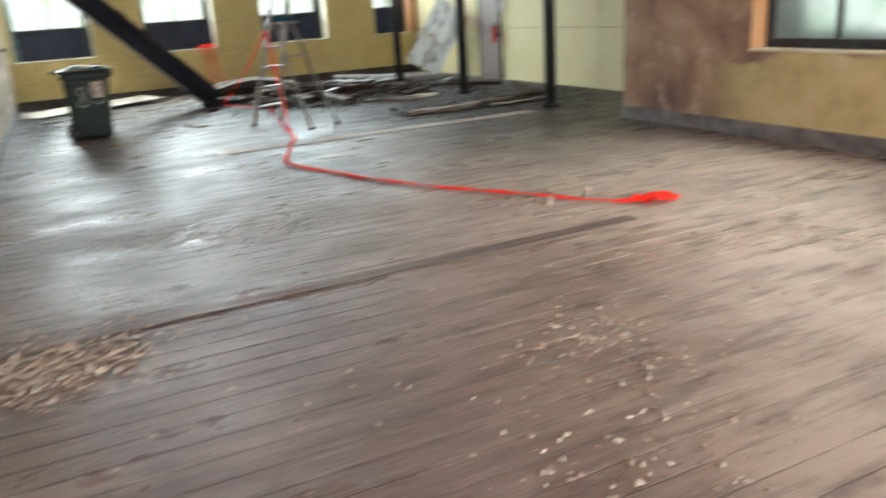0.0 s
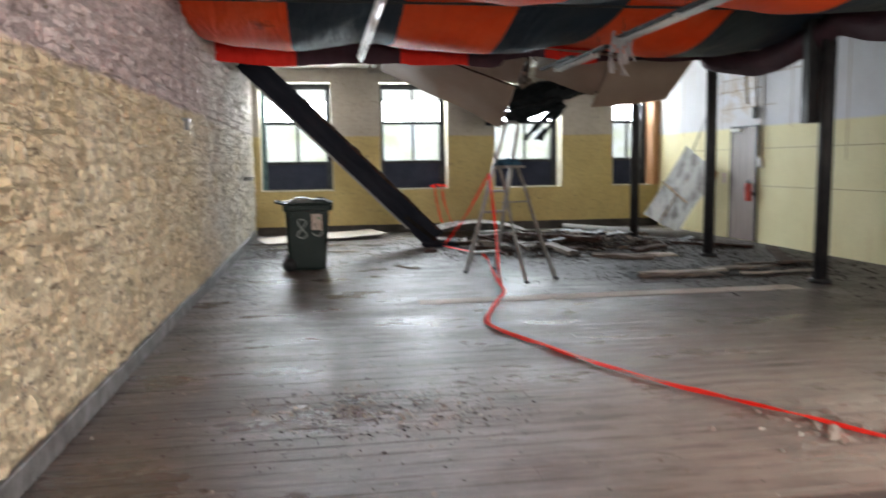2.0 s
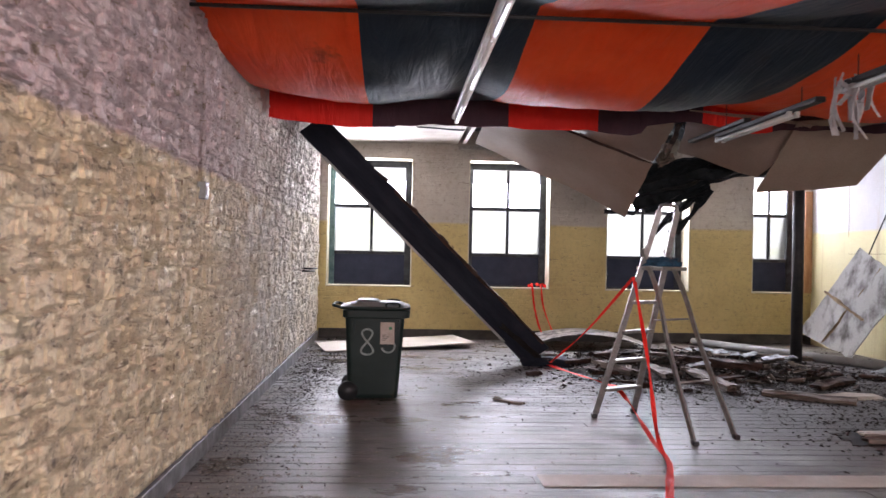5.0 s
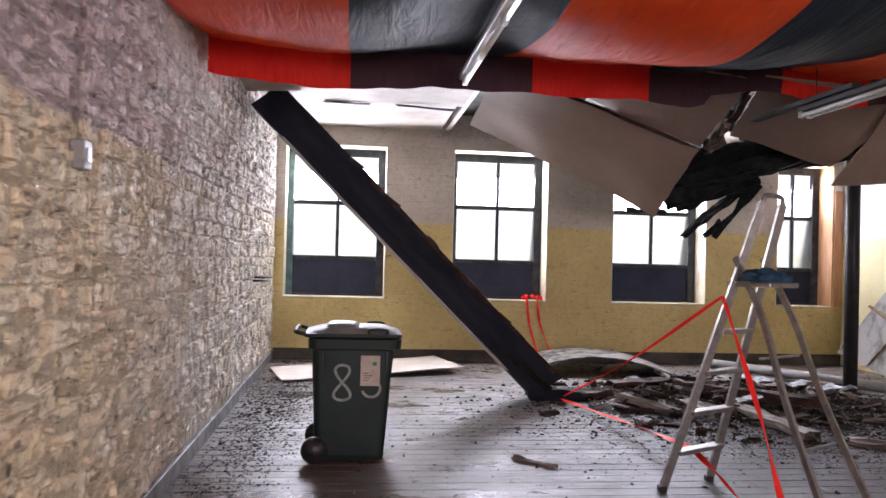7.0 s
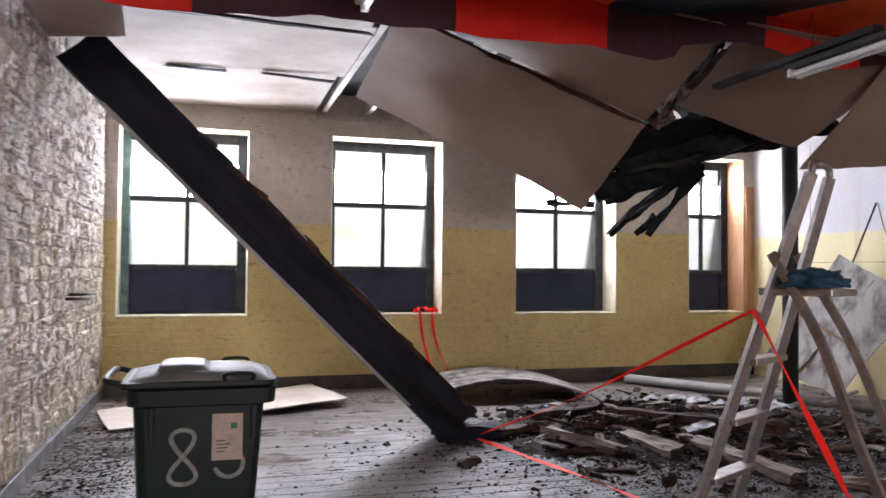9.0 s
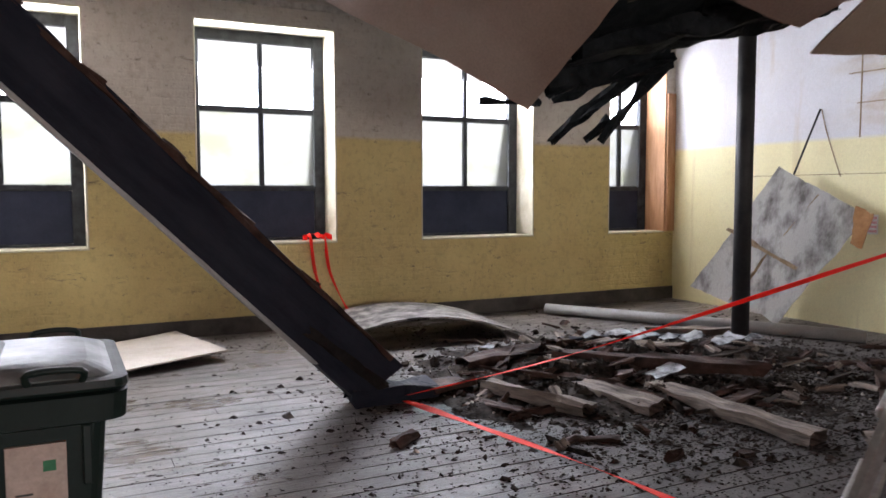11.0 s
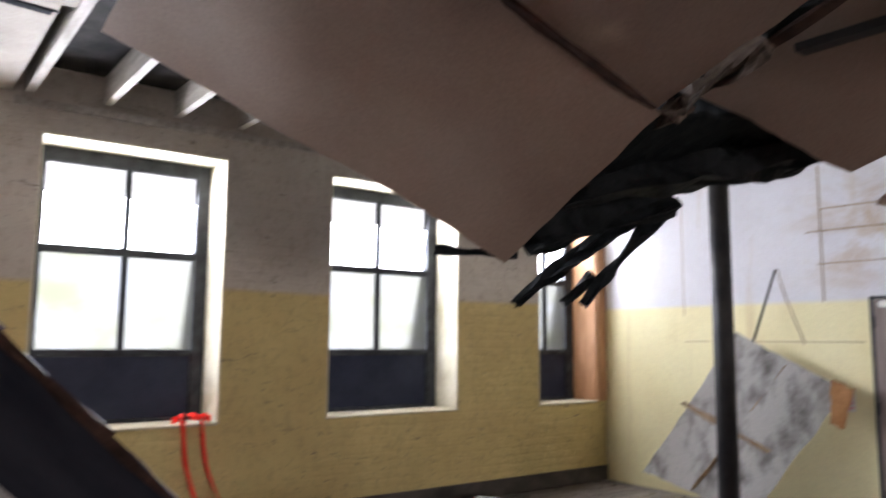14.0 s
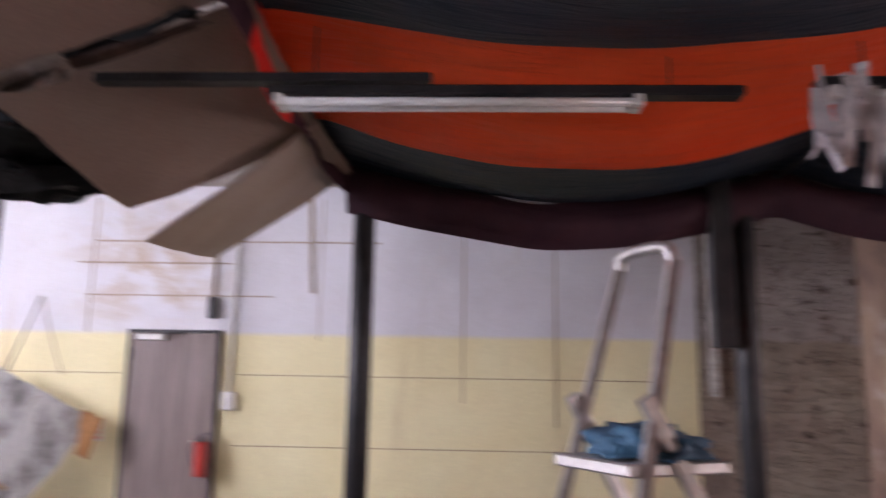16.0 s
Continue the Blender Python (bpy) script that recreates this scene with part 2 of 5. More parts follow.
M_FARWALL = split_paint("painted brick", (0.68, 0.55, 0.24), (0.56, 0.43, 0.18), (0.62, 0.57, 0.50), (0.46, 0.41, 0.35), 2.03, 0.02, (0.13, 0.10, 0.08), 0.66, True, 0.42, chips=5.5)
M_PANEL = split_paint("painted wallboard", (0.80, 0.74, 0.45), (0.75, 0.67, 0.38), (0.69, 0.69, 0.72), (0.60, 0.59, 0.62), 2.0, 0.004, (0.42, 0.33, 0.2), 0.82, False, 0.08, (0.5, 0.36, 0.2), 2.5)
M_PLASTER = old_plaster("bare red-brown plaster")
M_BRICK = split_paint("peeling brick", (0.40, 0.34, 0.26), (0.25, 0.19, 0.15), (0.5, 0.46, 0.42), (0.27, 0.21, 0.18), 2.0, 0.1, (0.10, 0.065, 0.05), 0.57, False, 0.8, chips=6)
M_REVEAL = speckled("pale painted reveal", (0.5, 0.45, 0.3), (0.72, 0.68, 0.55), 5, 0.7)
M_SKIRT = speckled("grey skirting paint", (0.07, 0.066, 0.065), (0.22, 0.215, 0.215), 6, 0.6)
M_DARKSKIRT = speckled("dark dirty skirting", (0.035, 0.03, 0.026), (0.10, 0.085, 0.07), 4, 0.7)
M_STRIP = speckled("dark worn floor strip", (0.05, 0.04, 0.034), (0.17, 0.14, 0.12), 3, 0.6, stretch=(0.5, 9, 1), grain=30)
M_FRAME = speckled("weathered dark window frame", (0.018, 0.02, 0.025), (0.055, 0.06, 0.07), 9, 0.6, spec=0.3)
M_TEAL = speckled("faded teal frame", (0.05, 0.12, 0.13), (0.16, 0.27, 0.27), 9, 0.6)
M_NAVY = speckled("navy painted window panel", (0.013, 0.018, 0.042), (0.026, 0.034, 0.068), 3, 0.5, relief=0.05, spec=0.25)
M_ORANGE_WOOD = speckled("bare orange timber", (0.42, 0.2, 0.09), (0.6, 0.33, 0.17), 5, 0.65, stretch=(4, 4, 0.6))
M_CEIL = speckled("off-white ceiling board", (0.33, 0.29, 0.24), (0.47, 0.42, 0.36), 1.6, 0.8, relief=0.08)
M_HARD = speckled("brown hardboard", (0.27, 0.185, 0.145), (0.37, 0.28, 0.225), 1.1, 0.65, relief=0.06, spread=(0.25, 0.75))
M_PALEBOARD = speckled("pale hardboard", (0.42, 0.36, 0.29), (0.60, 0.54, 0.46), 1.8, 0.7, relief=0.08)
M_WETBOARD = speckled("wet stained board", (0.035, 0.03, 0.028), (0.45, 0.42, 0.39), 7, 0.45, spread=(0.42, 0.66), relief=0.4)
M_JOIST = speckled("old joist timber", (0.36, 0.32, 0.28), (0.6, 0.57, 0.52), 6, 0.8, stretch=(3, 0.4, 3))
# Near-black tone for both decks, the beam split and the sheet over the boards.
M_DECK = speckled("near-black deck", (0.008, 0.007, 0.007), (0.03, 0.025, 0.022), 3, 0.9, spec=0.2)
M_BEAM = speckled("dark stained beam", (0.009, 0.011, 0.019), (0.015, 0.017, 0.027), 4, 0.7, spec=0.2, stretch=(0.5, 1, 3), world_space=False, grain=40, relief=0.25)
M_ROT = speckled("rotten red-brown timber", (0.016, 0.010, 0.008), (0.085, 0.045, 0.032), 7, 0.85, spec=0.25, world_space=False, relief=0.8)
M_CHAR = speckled("wet black rotten timber", (0.004, 0.006, 0.007), (0.014, 0.018, 0.02), 10, 0.7, spec=0.2, relief=0.9, depth=0.01)
M_GREYWOOD = speckled("grey splintered timber", (0.03, 0.022, 0.017), (0.27, 0.21, 0.165), 7, 0.85, stretch=(0.5, 4, 4), world_space=False, relief=0.8)
M_DIRT = speckled("black dirt and chips", (0.008, 0.006, 0.005), (0.055, 0.042, 0.034), 13, 0.95, spec=0.12)
M_RUBBLE = speckled("pale plaster crumbs", (0.17, 0.14, 0.115), (0.52, 0.47, 0.4), 9, 0.85)
M_WHITESCRAP = speckled("torn white lining", (0.05, 0.055, 0.06), (0.42, 0.45, 0.47), 9, 0.55, spread=(0.38, 0.62))
M_IRON = speckled("dark painted iron", (0.012, 0.012, 0.014), (0.034, 0.032, 0.032), 5, 0.5, relief=0.15, spec=0.3)
M_GREYPIPE = speckled("grey plastic pipe", (0.24, 0.24, 0.23), (0.36, 0.36, 0.35), 4, 0.45, relief=0.05)
M_ALU = speckled("scuffed aluminium", (0.30, 0.28, 0.26), (0.46, 0.44, 0.42), 14, 0.42, 0.75, relief=0.1)
M_BIN = speckled("dark green plastic", (0.006, 0.014, 0.011), (0.012, 0.024, 0.02), 3, 0.45, relief=0.08, spec=0.25)
# Paler than the body: window reflection on the lid put into its colour.
M_BINLID = speckled("pale green-grey plastic lid", (0.06, 0.075, 0.07), (0.24, 0.26, 0.255), 4, 0.52, relief=0.06)
M_CHALK = speckled("worn white spray paint", (0.16, 0.19, 0.17), (0.36, 0.39, 0.37), 18, 0.8)
M_LABEL = speckled("faded paper label", (0.42, 0.34, 0.28), (0.56, 0.47, 0.40), 12, 0.7)
M_INK = speckled("faded ink", (0.03, 0.05, 0.04), (0.1, 0.1, 0.09), 12, 0.7)
M_GREENINK = speckled("green ink", (0.02, 0.16, 0.07), (0.04, 0.22, 0.1), 12, 0.7)
M_WHITE = speckled("yellowed white enamel", (0.62, 0.6, 0.55), (0.8, 0.79, 0.75), 5, 0.35, relief=0.04)
M_TUBE = speckled("unlit fluorescent glass", (0.70, 0.70, 0.68), (0.82, 0.82, 0.8), 5, 0.2, relief=0.02)
M_DOOR = speckled("grey-brown wood veneer", (0.16, 0.115, 0.10), (0.27, 0.21, 0.19), 3, 0.5, stretch=(6, 6, 0.5), relief=0.06)
M_BLACK = speckled("black plastic", (0.012, 0.012, 0.013), (0.03, 0.03, 0.032), 5, 0.4)
M_BLUECLOTH = speckled("crumpled blue cloth", (0.004, 0.03, 0.06), (0.02, 0.10, 0.17), 9, 0.8)
M_RAG = speckled("frayed pale cloth", (0.40, 0.36, 0.36), (0.62, 0.58, 0.57), 9, 0.9)
M_EXT = speckled("red enamel", (0.5, 0.03, 0.02), (0.62, 0.05, 0.03), 5, 0.35, relief=0.03)
M_PINK = speckled("faded pink print", (0.6, 0.25, 0.27), (0.7, 0.35, 0.36), 12, 0.6)
M_SLAB = speckled("mould-stained lining sheet", (0.12, 0.11, 0.10), (0.47, 0.46, 0.44), 3.6, 0.6, relief=0.5, stretch=(1, 1.6, 0.9), spread=(0.33, 0.56))
M_RUST = speckled("rust stain", (0.3, 0.13, 0.04), (0.5, 0.25, 0.09), 9, 0.8)
M_SEAM = speckled("dark brown seam", (0.16, 0.10, 0.05), (0.42, 0.31, 0.19), 4, 0.8)


def cloth(name, dark, light, rough):
    m, t, b = material(name, rough)
    v = coords(t, (1, 1, 1), True)
    n, f = noise_of(t, v, 1.6, 5), noise_of(t, coords(t, (9, 2.5, 1), True), 1.5, 4, 0.6, 1.0)
    c = ramp(t, n, [(0.3, dark), (0.7, light)])
    c = mix(t, 0.2, c, ramp(t, f, [(0.3, grey(0.6)), (0.7, grey(1))]), "MULTIPLY")
    damp = noise_of(t, coords(t, (1.0, 0.6, 1), True), 1.1, 7, 0.7, 0.6)
    c = mix(t, ramp(t, damp, [(0.66, grey(0)), (0.74, grey(0.7))]), c, tuple(0.25 * k for k in dark))
    t.links.new(c, b.inputs["Base Color"])
    b.inputs["Specular IOR Level"].default_value = 0.12
    creases = noise_of(t, coords(t, (5, 0.8, 1), True), 1.2, 5, 0.55, 1.4)
    bump(t, b, f, 0.3, 0.02, bump(t, b, creases, 0.6, 0.05))
    return m


M_TARP_O = cloth("orange awning cloth", (0.90, 0.075, 0.014), (0.98, 0.12, 0.03), 0.6)
M_TARP_N = cloth("navy awning cloth", (0.016, 0.028, 0.045), (0.028, 0.044, 0.064), 0.5)
M_HEM_R = cloth("red hem cloth", (0.6, 0.02, 0.012), (0.78, 0.035, 0.02), 0.6)
M_HEM_D = cloth("plum hem cloth", (0.035, 0.018, 0.026), (0.08, 0.035, 0.045), 0.6)

M_TAPE, _t, _b = material("fluorescent red barrier tape", 0.6)
_b.inputs["Base Color"].default_value = (0.85, 0.045, 0.03, 1)
_b.inputs["Specular IOR Level"].default_value = 0.15
_t.links.new(ramp(_t, noise_of(_t, coords(_t, (1, 1, 1), True), 25), [(0.3, (0.95, 0.045, 0.03)), (0.7, (1, 0.085, 0.06))]), _b.inputs["Base Color"])

_tr = _t.nodes.new("ShaderNodeBsdfTranslucent")
_tr.inputs[0].default_value = (1, 0.08, 0.05, 1)
_mx = _t.nodes.new("ShaderNodeMixShader")
_mx.inputs[0].default_value = 0.45
_t.links.new(_b.outputs[0], _mx.inputs[1]), _t.links.new(_tr.outputs[0], _mx.inputs[2])
_t.links.new(_mx.outputs[0], _t.nodes["Material Output"].inputs[0])

M_GLASS, _t, _b = material("clear window glass", 0.02)
_b.inputs["Transmission Weight"].default_value, _b.inputs["IOR"].default_value = 1.0, 1.1
# Tint far below real frosted glass, to dim the lamp seen right behind it.
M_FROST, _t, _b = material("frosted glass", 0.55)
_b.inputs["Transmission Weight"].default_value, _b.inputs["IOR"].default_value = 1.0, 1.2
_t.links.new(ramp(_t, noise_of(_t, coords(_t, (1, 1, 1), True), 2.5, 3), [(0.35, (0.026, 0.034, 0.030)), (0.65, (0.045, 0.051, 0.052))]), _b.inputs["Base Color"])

# Lower panes darkened in colour so the lamp behind stays below white.
M_DIMGLASS, _t, _b = material("dark-tinted obscured glass", 0.5)
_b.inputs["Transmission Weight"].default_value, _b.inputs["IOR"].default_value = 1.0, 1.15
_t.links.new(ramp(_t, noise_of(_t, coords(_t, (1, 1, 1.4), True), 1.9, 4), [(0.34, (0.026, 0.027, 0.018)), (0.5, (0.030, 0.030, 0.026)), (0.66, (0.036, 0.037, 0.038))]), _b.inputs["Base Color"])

M_BACK, _t, _b = material("bright misty distance", 1.0)
_v = coords(_t, (1, 1, 1), True)
_b.inputs["Base Color"].default_value = (0.5, 0.5, 0.5, 1)
_t.links.new(ramp(_t, noise_of(_t, _v, 0.5, 4), [(0.35, (0.75, 0.86, 0.72)), (0.6, (0.95, 0.98, 1))]), _b.inputs["Emission Color"])
_b.inputs["Emission Strength"].default_value = 0.75


# ---- shaping helpers ----
def obj(name, verts, faces, mats, parent=None, smooth=False, index=None):
    me = bpy.data.meshes.new(name)
    me.from_pydata([tuple(v) for v in verts], [], faces)
    for m in (mats if isinstance(mats, (list, tuple)) else [mats]):
        me.materials.append(m)
    if index:
        me.polygons.foreach_set("material_index", index)
    if smooth:
        me.polygons.foreach_set("use_smooth", [True] * len(me.polygons))
    me.update()
    ob = new(name, me)
    if parent:
        ob.parent = parent
    return ob


def empty(name, at=(0, 0, 0)):
    e = new(name)
    e.location = at
    e.empty_display_size = 0.1
    return e


def from_bm(name, bm, mats, parent=None, smooth=False):
    me = bpy.data.meshes.new(name)
    bmesh.ops.recalc_face_normals(bm, faces=bm.faces)
    bm.to_mesh(me)
    bm.free()
    for m in (mats if isinstance(mats, (list, tuple)) else [mats]):
        me.materials.append(m)
    if smooth:
        me.polygons.foreach_set("use_smooth", [True] * len(me.polygons))
    ob = new(name, me)
    if parent:
        ob.parent = parent
    return ob


def add_box(bm, lo, hi, m=None):
    vs = [bm.verts.new(Vector(p) if m is None else m @ Vector(p)) for p in
          [(x, y, z) for x in (lo[0], hi[0]) for y in (lo[1], hi[1]) for z in (lo[2], hi[2])]]
    for f in ((0, 1, 3, 2), (4, 6, 7, 5), (0, 4, 5, 1), (2, 3, 7, 6), (0, 2, 6, 4), (1, 5, 7, 3)):
        bm.faces.new([vs[i] for i in f])
    return vs


def box(name, lo, hi, mat, parent=None, bevel=0.0, m=None, seg=1):
    bm = bmesh.new()
    add_box(bm, lo, hi, m)
    if bevel:
        bmesh.ops.bevel(bm, geom=bm.edges[:], offset=bevel, segments=seg, affect="EDGES", profile=0.6)
    return from_bm(name, bm, mat, parent)


def tube(name, pts, r, mat, parent=None, sides=8, flat=None):
    """A swept tube, or with flat=(w, h) a swept strip."""
    pts = [Vector(p) for p in pts]
    verts, faces = [], []
    n = 4 if flat else sides
    side = None
    for i, p in enumerate(pts):
        d = (pts[min(i + 1, len(pts) - 1)] - pts[max(i - 1, 0)]).normalized()
        if side is None or flat:
            ref = Vector((0, 0, 1)) if abs(d.z) < 0.95 else Vector((1, 0, 0))
            side = d.cross(ref).normalized()
        else:
            side = (side - d * side.dot(d)).normalized()
        up = side.cross(d).normalized()
        for k in range(n):
            if flat:
                a, b = ((-1, -1), (1, -1), (1, 1), (-1, 1))[k]
                verts.append(p + side * a * flat[0] / 2 + up * b * flat[1] / 2)
            else:
                an = 2 * math.pi * k / n
                verts.append(p + side * math.cos(an) * r + up * math.sin(an) * r)
    for i in range(len(pts) - 1):
        for k in range(n):
            faces.append((i * n + k, i * n + (k + 1) % n, (i + 1) * n + (k + 1) % n, (i + 1) * n + k))
    faces += [tuple(range(n))[::-1], tuple(range((len(pts) - 1) * n, len(pts) * n))]
    return obj(name, verts, faces, mat, parent, smooth=not flat)


def smooth_path(keys, per=8):
    """Points along a soft curve through the keys."""
    k = [Vector(p) for p in keys]
    k = [k[0] * 2 - k[1]] + k + [k[-1] * 2 - k[-2]]
    out = []
    for i in range(1, len(k) - 2):
        for j in range(per):
            s = j / per
            out.append(0.5 * (2 * k[i] + (k[i + 1] - k[i - 1]) * s + (2 * k[i - 1] - 5 * k[i] + 4 * k[i + 1] - k[i + 2]) * s * s
                              + (3 * k[i] - k[i - 1] - 3 * k[i + 1] + k[i + 2]) * s ** 3))
    return out + [k[-2]]


def sheet(name, corners, thick, mat, parent=None, nu=14, nv=10, bend=0.03, ragged=0.0, seed=0, arch=0.0):
    """A thin bent board between four corners, with ragged edges."""
    a, b, c, d = [Vector(p) for p in corners]
    nrm = (b - a).cross(d - a).normalized()
    top, bot = [], []
    for j in range(nv + 1):
        for i in range(nu + 1):
            u, v = i / nu, j / nv
            p = a * (1 - u) * (1 - v) + b * u * (1 - v) + c * u * v + d * (1 - u) * v
            w = noise.noise(p * 1.3 + Vector((seed, 0, 0))) * bend
            p = p + nrm * w + Vector((0, 0, arch * math.sin(math.pi * u)))
            if ragged and (i in (0, nu) or j in (0, nv)):
                cen = (a + b + c + d) / 4
                p += (cen - p).normalized() * abs(noise.noise(p * 7 + Vector((seed, 3, 0)))) * ragged
            top.append(p + nrm * thick / 2), bot.append(p - nrm * thick / 2)
    W = nu + 1
    o = len(top)
    faces = []
    for j in range(nv):
        for i in range(nu):
            q = (j * W + i, j * W + i + 1, (j + 1) * W + i + 1, (j + 1) * W + i)
            faces += [q, tuple(o + k for k in q[::-1])]
    rim = [i for i in range(W)] + [j * W + nu for j in range(1, nv + 1)] + [nv * W + i for i in range(nu - 1, -1, -1)] + [j * W for j in range(nv - 1, 0, -1)]
    for k in range(len(rim)):
        p, q = rim[k], rim[(k + 1) % len(rim)]
        faces.append((q, p, o + p, o + q))
    return obj(name, top + bot, faces, mat, parent)


def timber(name, a, b, w, h, mat, parent=None, seed=0, rough=0.012, splinter=0.15, n=14, taper=0.0, turn=0.0):
    """A rough piece of timber from a to b with uneven edges and splintered ends."""
    a, b = Vector(a), Vector(b)
    L = (b - a).length
    m = Matrix.Translation(a) @ (b - a).to_track_quat("X", "Z").to_matrix().to_4x4() @ pose(0, 0, 0, turn)
    rnd = random.Random(seed)
    sec = [(-1, -1), (0, -1.0), (1, -1), (1.0, 0), (1, 1), (0.3, 1.0), (-0.4, 1.0), (-1, 1), (-1.0, 0)]
    verts, faces = [], []
    k = len(sec)
    ends = [(rnd.uniform(0, splinter), rnd.uniform(0, splinter)) for _ in sec]
    for i in range(n + 1):
        s = i / n
        f = 1 - taper * s
        for j, (y, z) in enumerate(sec):
            x = s * L + (ends[j][0] if i == 0 else -ends[j][1] if i == n else 0)
            p = Vector((x, y * w / 2 * f, z * h / 2 * f))
            q = noise.noise_vector(Vector((x * 4 + seed * 3.1, y * 2, z * 2 + seed)))
            verts.append(p + Vector((0, q.y, q.z)) * rough * 2)
    for i in range(n):
        for j in range(k):
            faces.append((i * k + j, i * k + (j + 1) % k, (i + 1) * k + (j + 1) % k, (i + 1) * k + j))
    faces += [tuple(range(k))[::-1], tuple(range(n * k, n * k + k))]
    ob = obj(name, verts, faces, mat, parent)
    ob.matrix_basis = m
    return ob


def wall_with_openings(name, axis, at, depth, lo, hi, z0, z1, openings, mat, splay=0.0, label=""):
    """A wall along an axis; openings are (from, to, sill, head); depth is signed and points away from the room."""
    cuts = sorted({lo, hi, *[v for o in openings for v in o[:2]]})
    zs = sorted({z0, z1, *[v for o in openings for v in o[2:]]})
    bm = bmesh.new()
    for s0, s1 in zip(cuts, cuts[1:]):
        for b0, b1 in zip(zs, zs[1:]):
            cs, cz = (s0 + s1) / 2, (b0 + b1) / 2
            if any(o[0] < cs < o[1] and o[2] < cz < o[3] for o in openings):
                continue
            if axis == "x":
                add_box(bm, (s0, min(at, at + depth), b0), (s1, max(at, at + depth), b1))
            else:
                add_box(bm, (min(at, at + depth), s0, b0), (max(at, at + depth), s1, b1))
    bmesh.ops.remove_doubles(bm, verts=bm.verts, dist=0.0005)
    inner = [f for f in bm.faces if any(g is not f and set(g.verts) == set(f.verts) for e in f.edges for g in e.link_faces)]
    bmesh.ops.delete(bm, geom=inner, context="FACES")
    return tagged(from_bm(name, bm, mat), label, "wall", kind="structure")


# ---- large structure ----
floor = tagged(box("floor", (XL - 0.3, YB - 0.3, -0.3), (XR + 0.3, YW + 0.6, -0.028), M_DECK), "worn bare timber floorboards strewn with dirt", "floor", kind="structure")
wall_left = tagged(box("wall_west", (XL - 0.5, YB - 0.3, -0.3), (XL - 0.012, YW + 0.6, 3.8), M_STONE), "rough stone wall in peeling yellow and white paint", "wall", kind="structure")
wall_far = wall_with_openings("wall_north", "x", YW, 0.6, XL, XR + 0.3, -0.3, 3.8, [(a, b, 0.9, 3.16) for a, b in FAR_WINDOWS], M_FARWALL,
                              label="painted brick wall, yellow below and white above")
wall_right = tagged(box("wall_east", (XR, 9.07, -0.3), (XR + 0.3, YW, 3.8), M_PANEL), "smooth wallboard painted yellow and white, stained seams", "wall", kind="structure")
wall_brick = tagged(box("wall_east_brick", (XR, 7.3, -0.3), (XR + 0.3, 9.07, 3.8), M_BRICK), "bare brick wall with flaking paint", "wall", kind="structure")
wall_pier = wall_with_openings("wall_east_plaster", "y", XP, 0.42, YB, 7.6, -0.3, 3.8, [(a, b, 0.85, 2.8) for a, b in SIDE_WINDOWS], M_PLASTER,
                               label="red-brown bare plaster wall with yellow paint patches")
wall_return = tagged(box("wall_return", (XP + 0.42, 7.1, -0.3), (XR, 7.6, 3.8), M_PLASTER), "red-brown bare plaster return wall", "wall", kind="structure")
# Unseen wall that closes the room; its openings let the added lamps in.
wall_back = wall_with_openings("wall_south", "x", YB, -0.3, XL, XP + 0.42, -0.3, 3.8, [(a, c, 0.9, 3.0) for a, c in UNSEEN_OPENINGS], M_FARWALL, label="painted brick wall, yellow below and white above")
roof_deck = tagged(box("ceiling_deck", (XL - 0.5, YB - 0.3, 3.66), (XR + 0.3, YW + 0.6, 3.8), M_DECK), "near-black boards above the open joists", "ceiling", kind="structure")

# Ceiling boards, open over the fallen part
bm = bmesh.new()
for lo, hi in (((XL, 13.95), (1.45, 15.6)), ((XL, 15.604), (1.38, YW)), ((XL, 12.3), (1.4, 13.946)), ((5.2, 11.9), (XR, 14.6)), ((5.4, 14.63), (XR, YW)),
               ((XL, YB), (XR, 11.9)), ((1.42, 11.93), (3.2, 12.9))):
    add_box(bm, (*lo, HC), (*hi, HC + 0.013))
ceiling = tagged(from_bm("ceiling", bm, M_CEIL), "off-white ceiling boards, partly fallen down", "ceiling", kind="structure")
for i in range(15):
    x = XL + 0.3 + i * 0.55
    j = box("joist", (x - 0.032, 11.8, HC + 0.016), (x + 0.032, YW, 3.655), M_JOIST, roof_deck)
tagged(box("trim_wall_plate", (1.4, YW - 0.035, HC - 0.09), (5.3, YW - 0.001, HC - 0.03), M_JOIST), "weathered timber strip along the wall head", "trim", kind="structure")

# Skirtings
tagged(box("baseboard_west", (XL - 0.01, YB, 0), (XL + 0.028, YW - 0.03, 0.13), M_SKIRT, bevel=0.006), "grey painted skirting along the stone wall", "skirting", kind="structure")
tagged(box("baseboard_north", (XL + 0.03, YW - 0.022, 0), (XR, YW + 0.005, 0.17), M_DARKSKIRT, bevel=0.005), "dark dirty skirting under the windows", "skirting", kind="structure")
tagged(box("baseboard_plaster", (XP - 0.03, YB, 0), (XP + 0.005, 7.6, 0.15), M_SKIRT, bevel=0.006), "grey skirting along the plaster wall", "skirting", kind="structure")

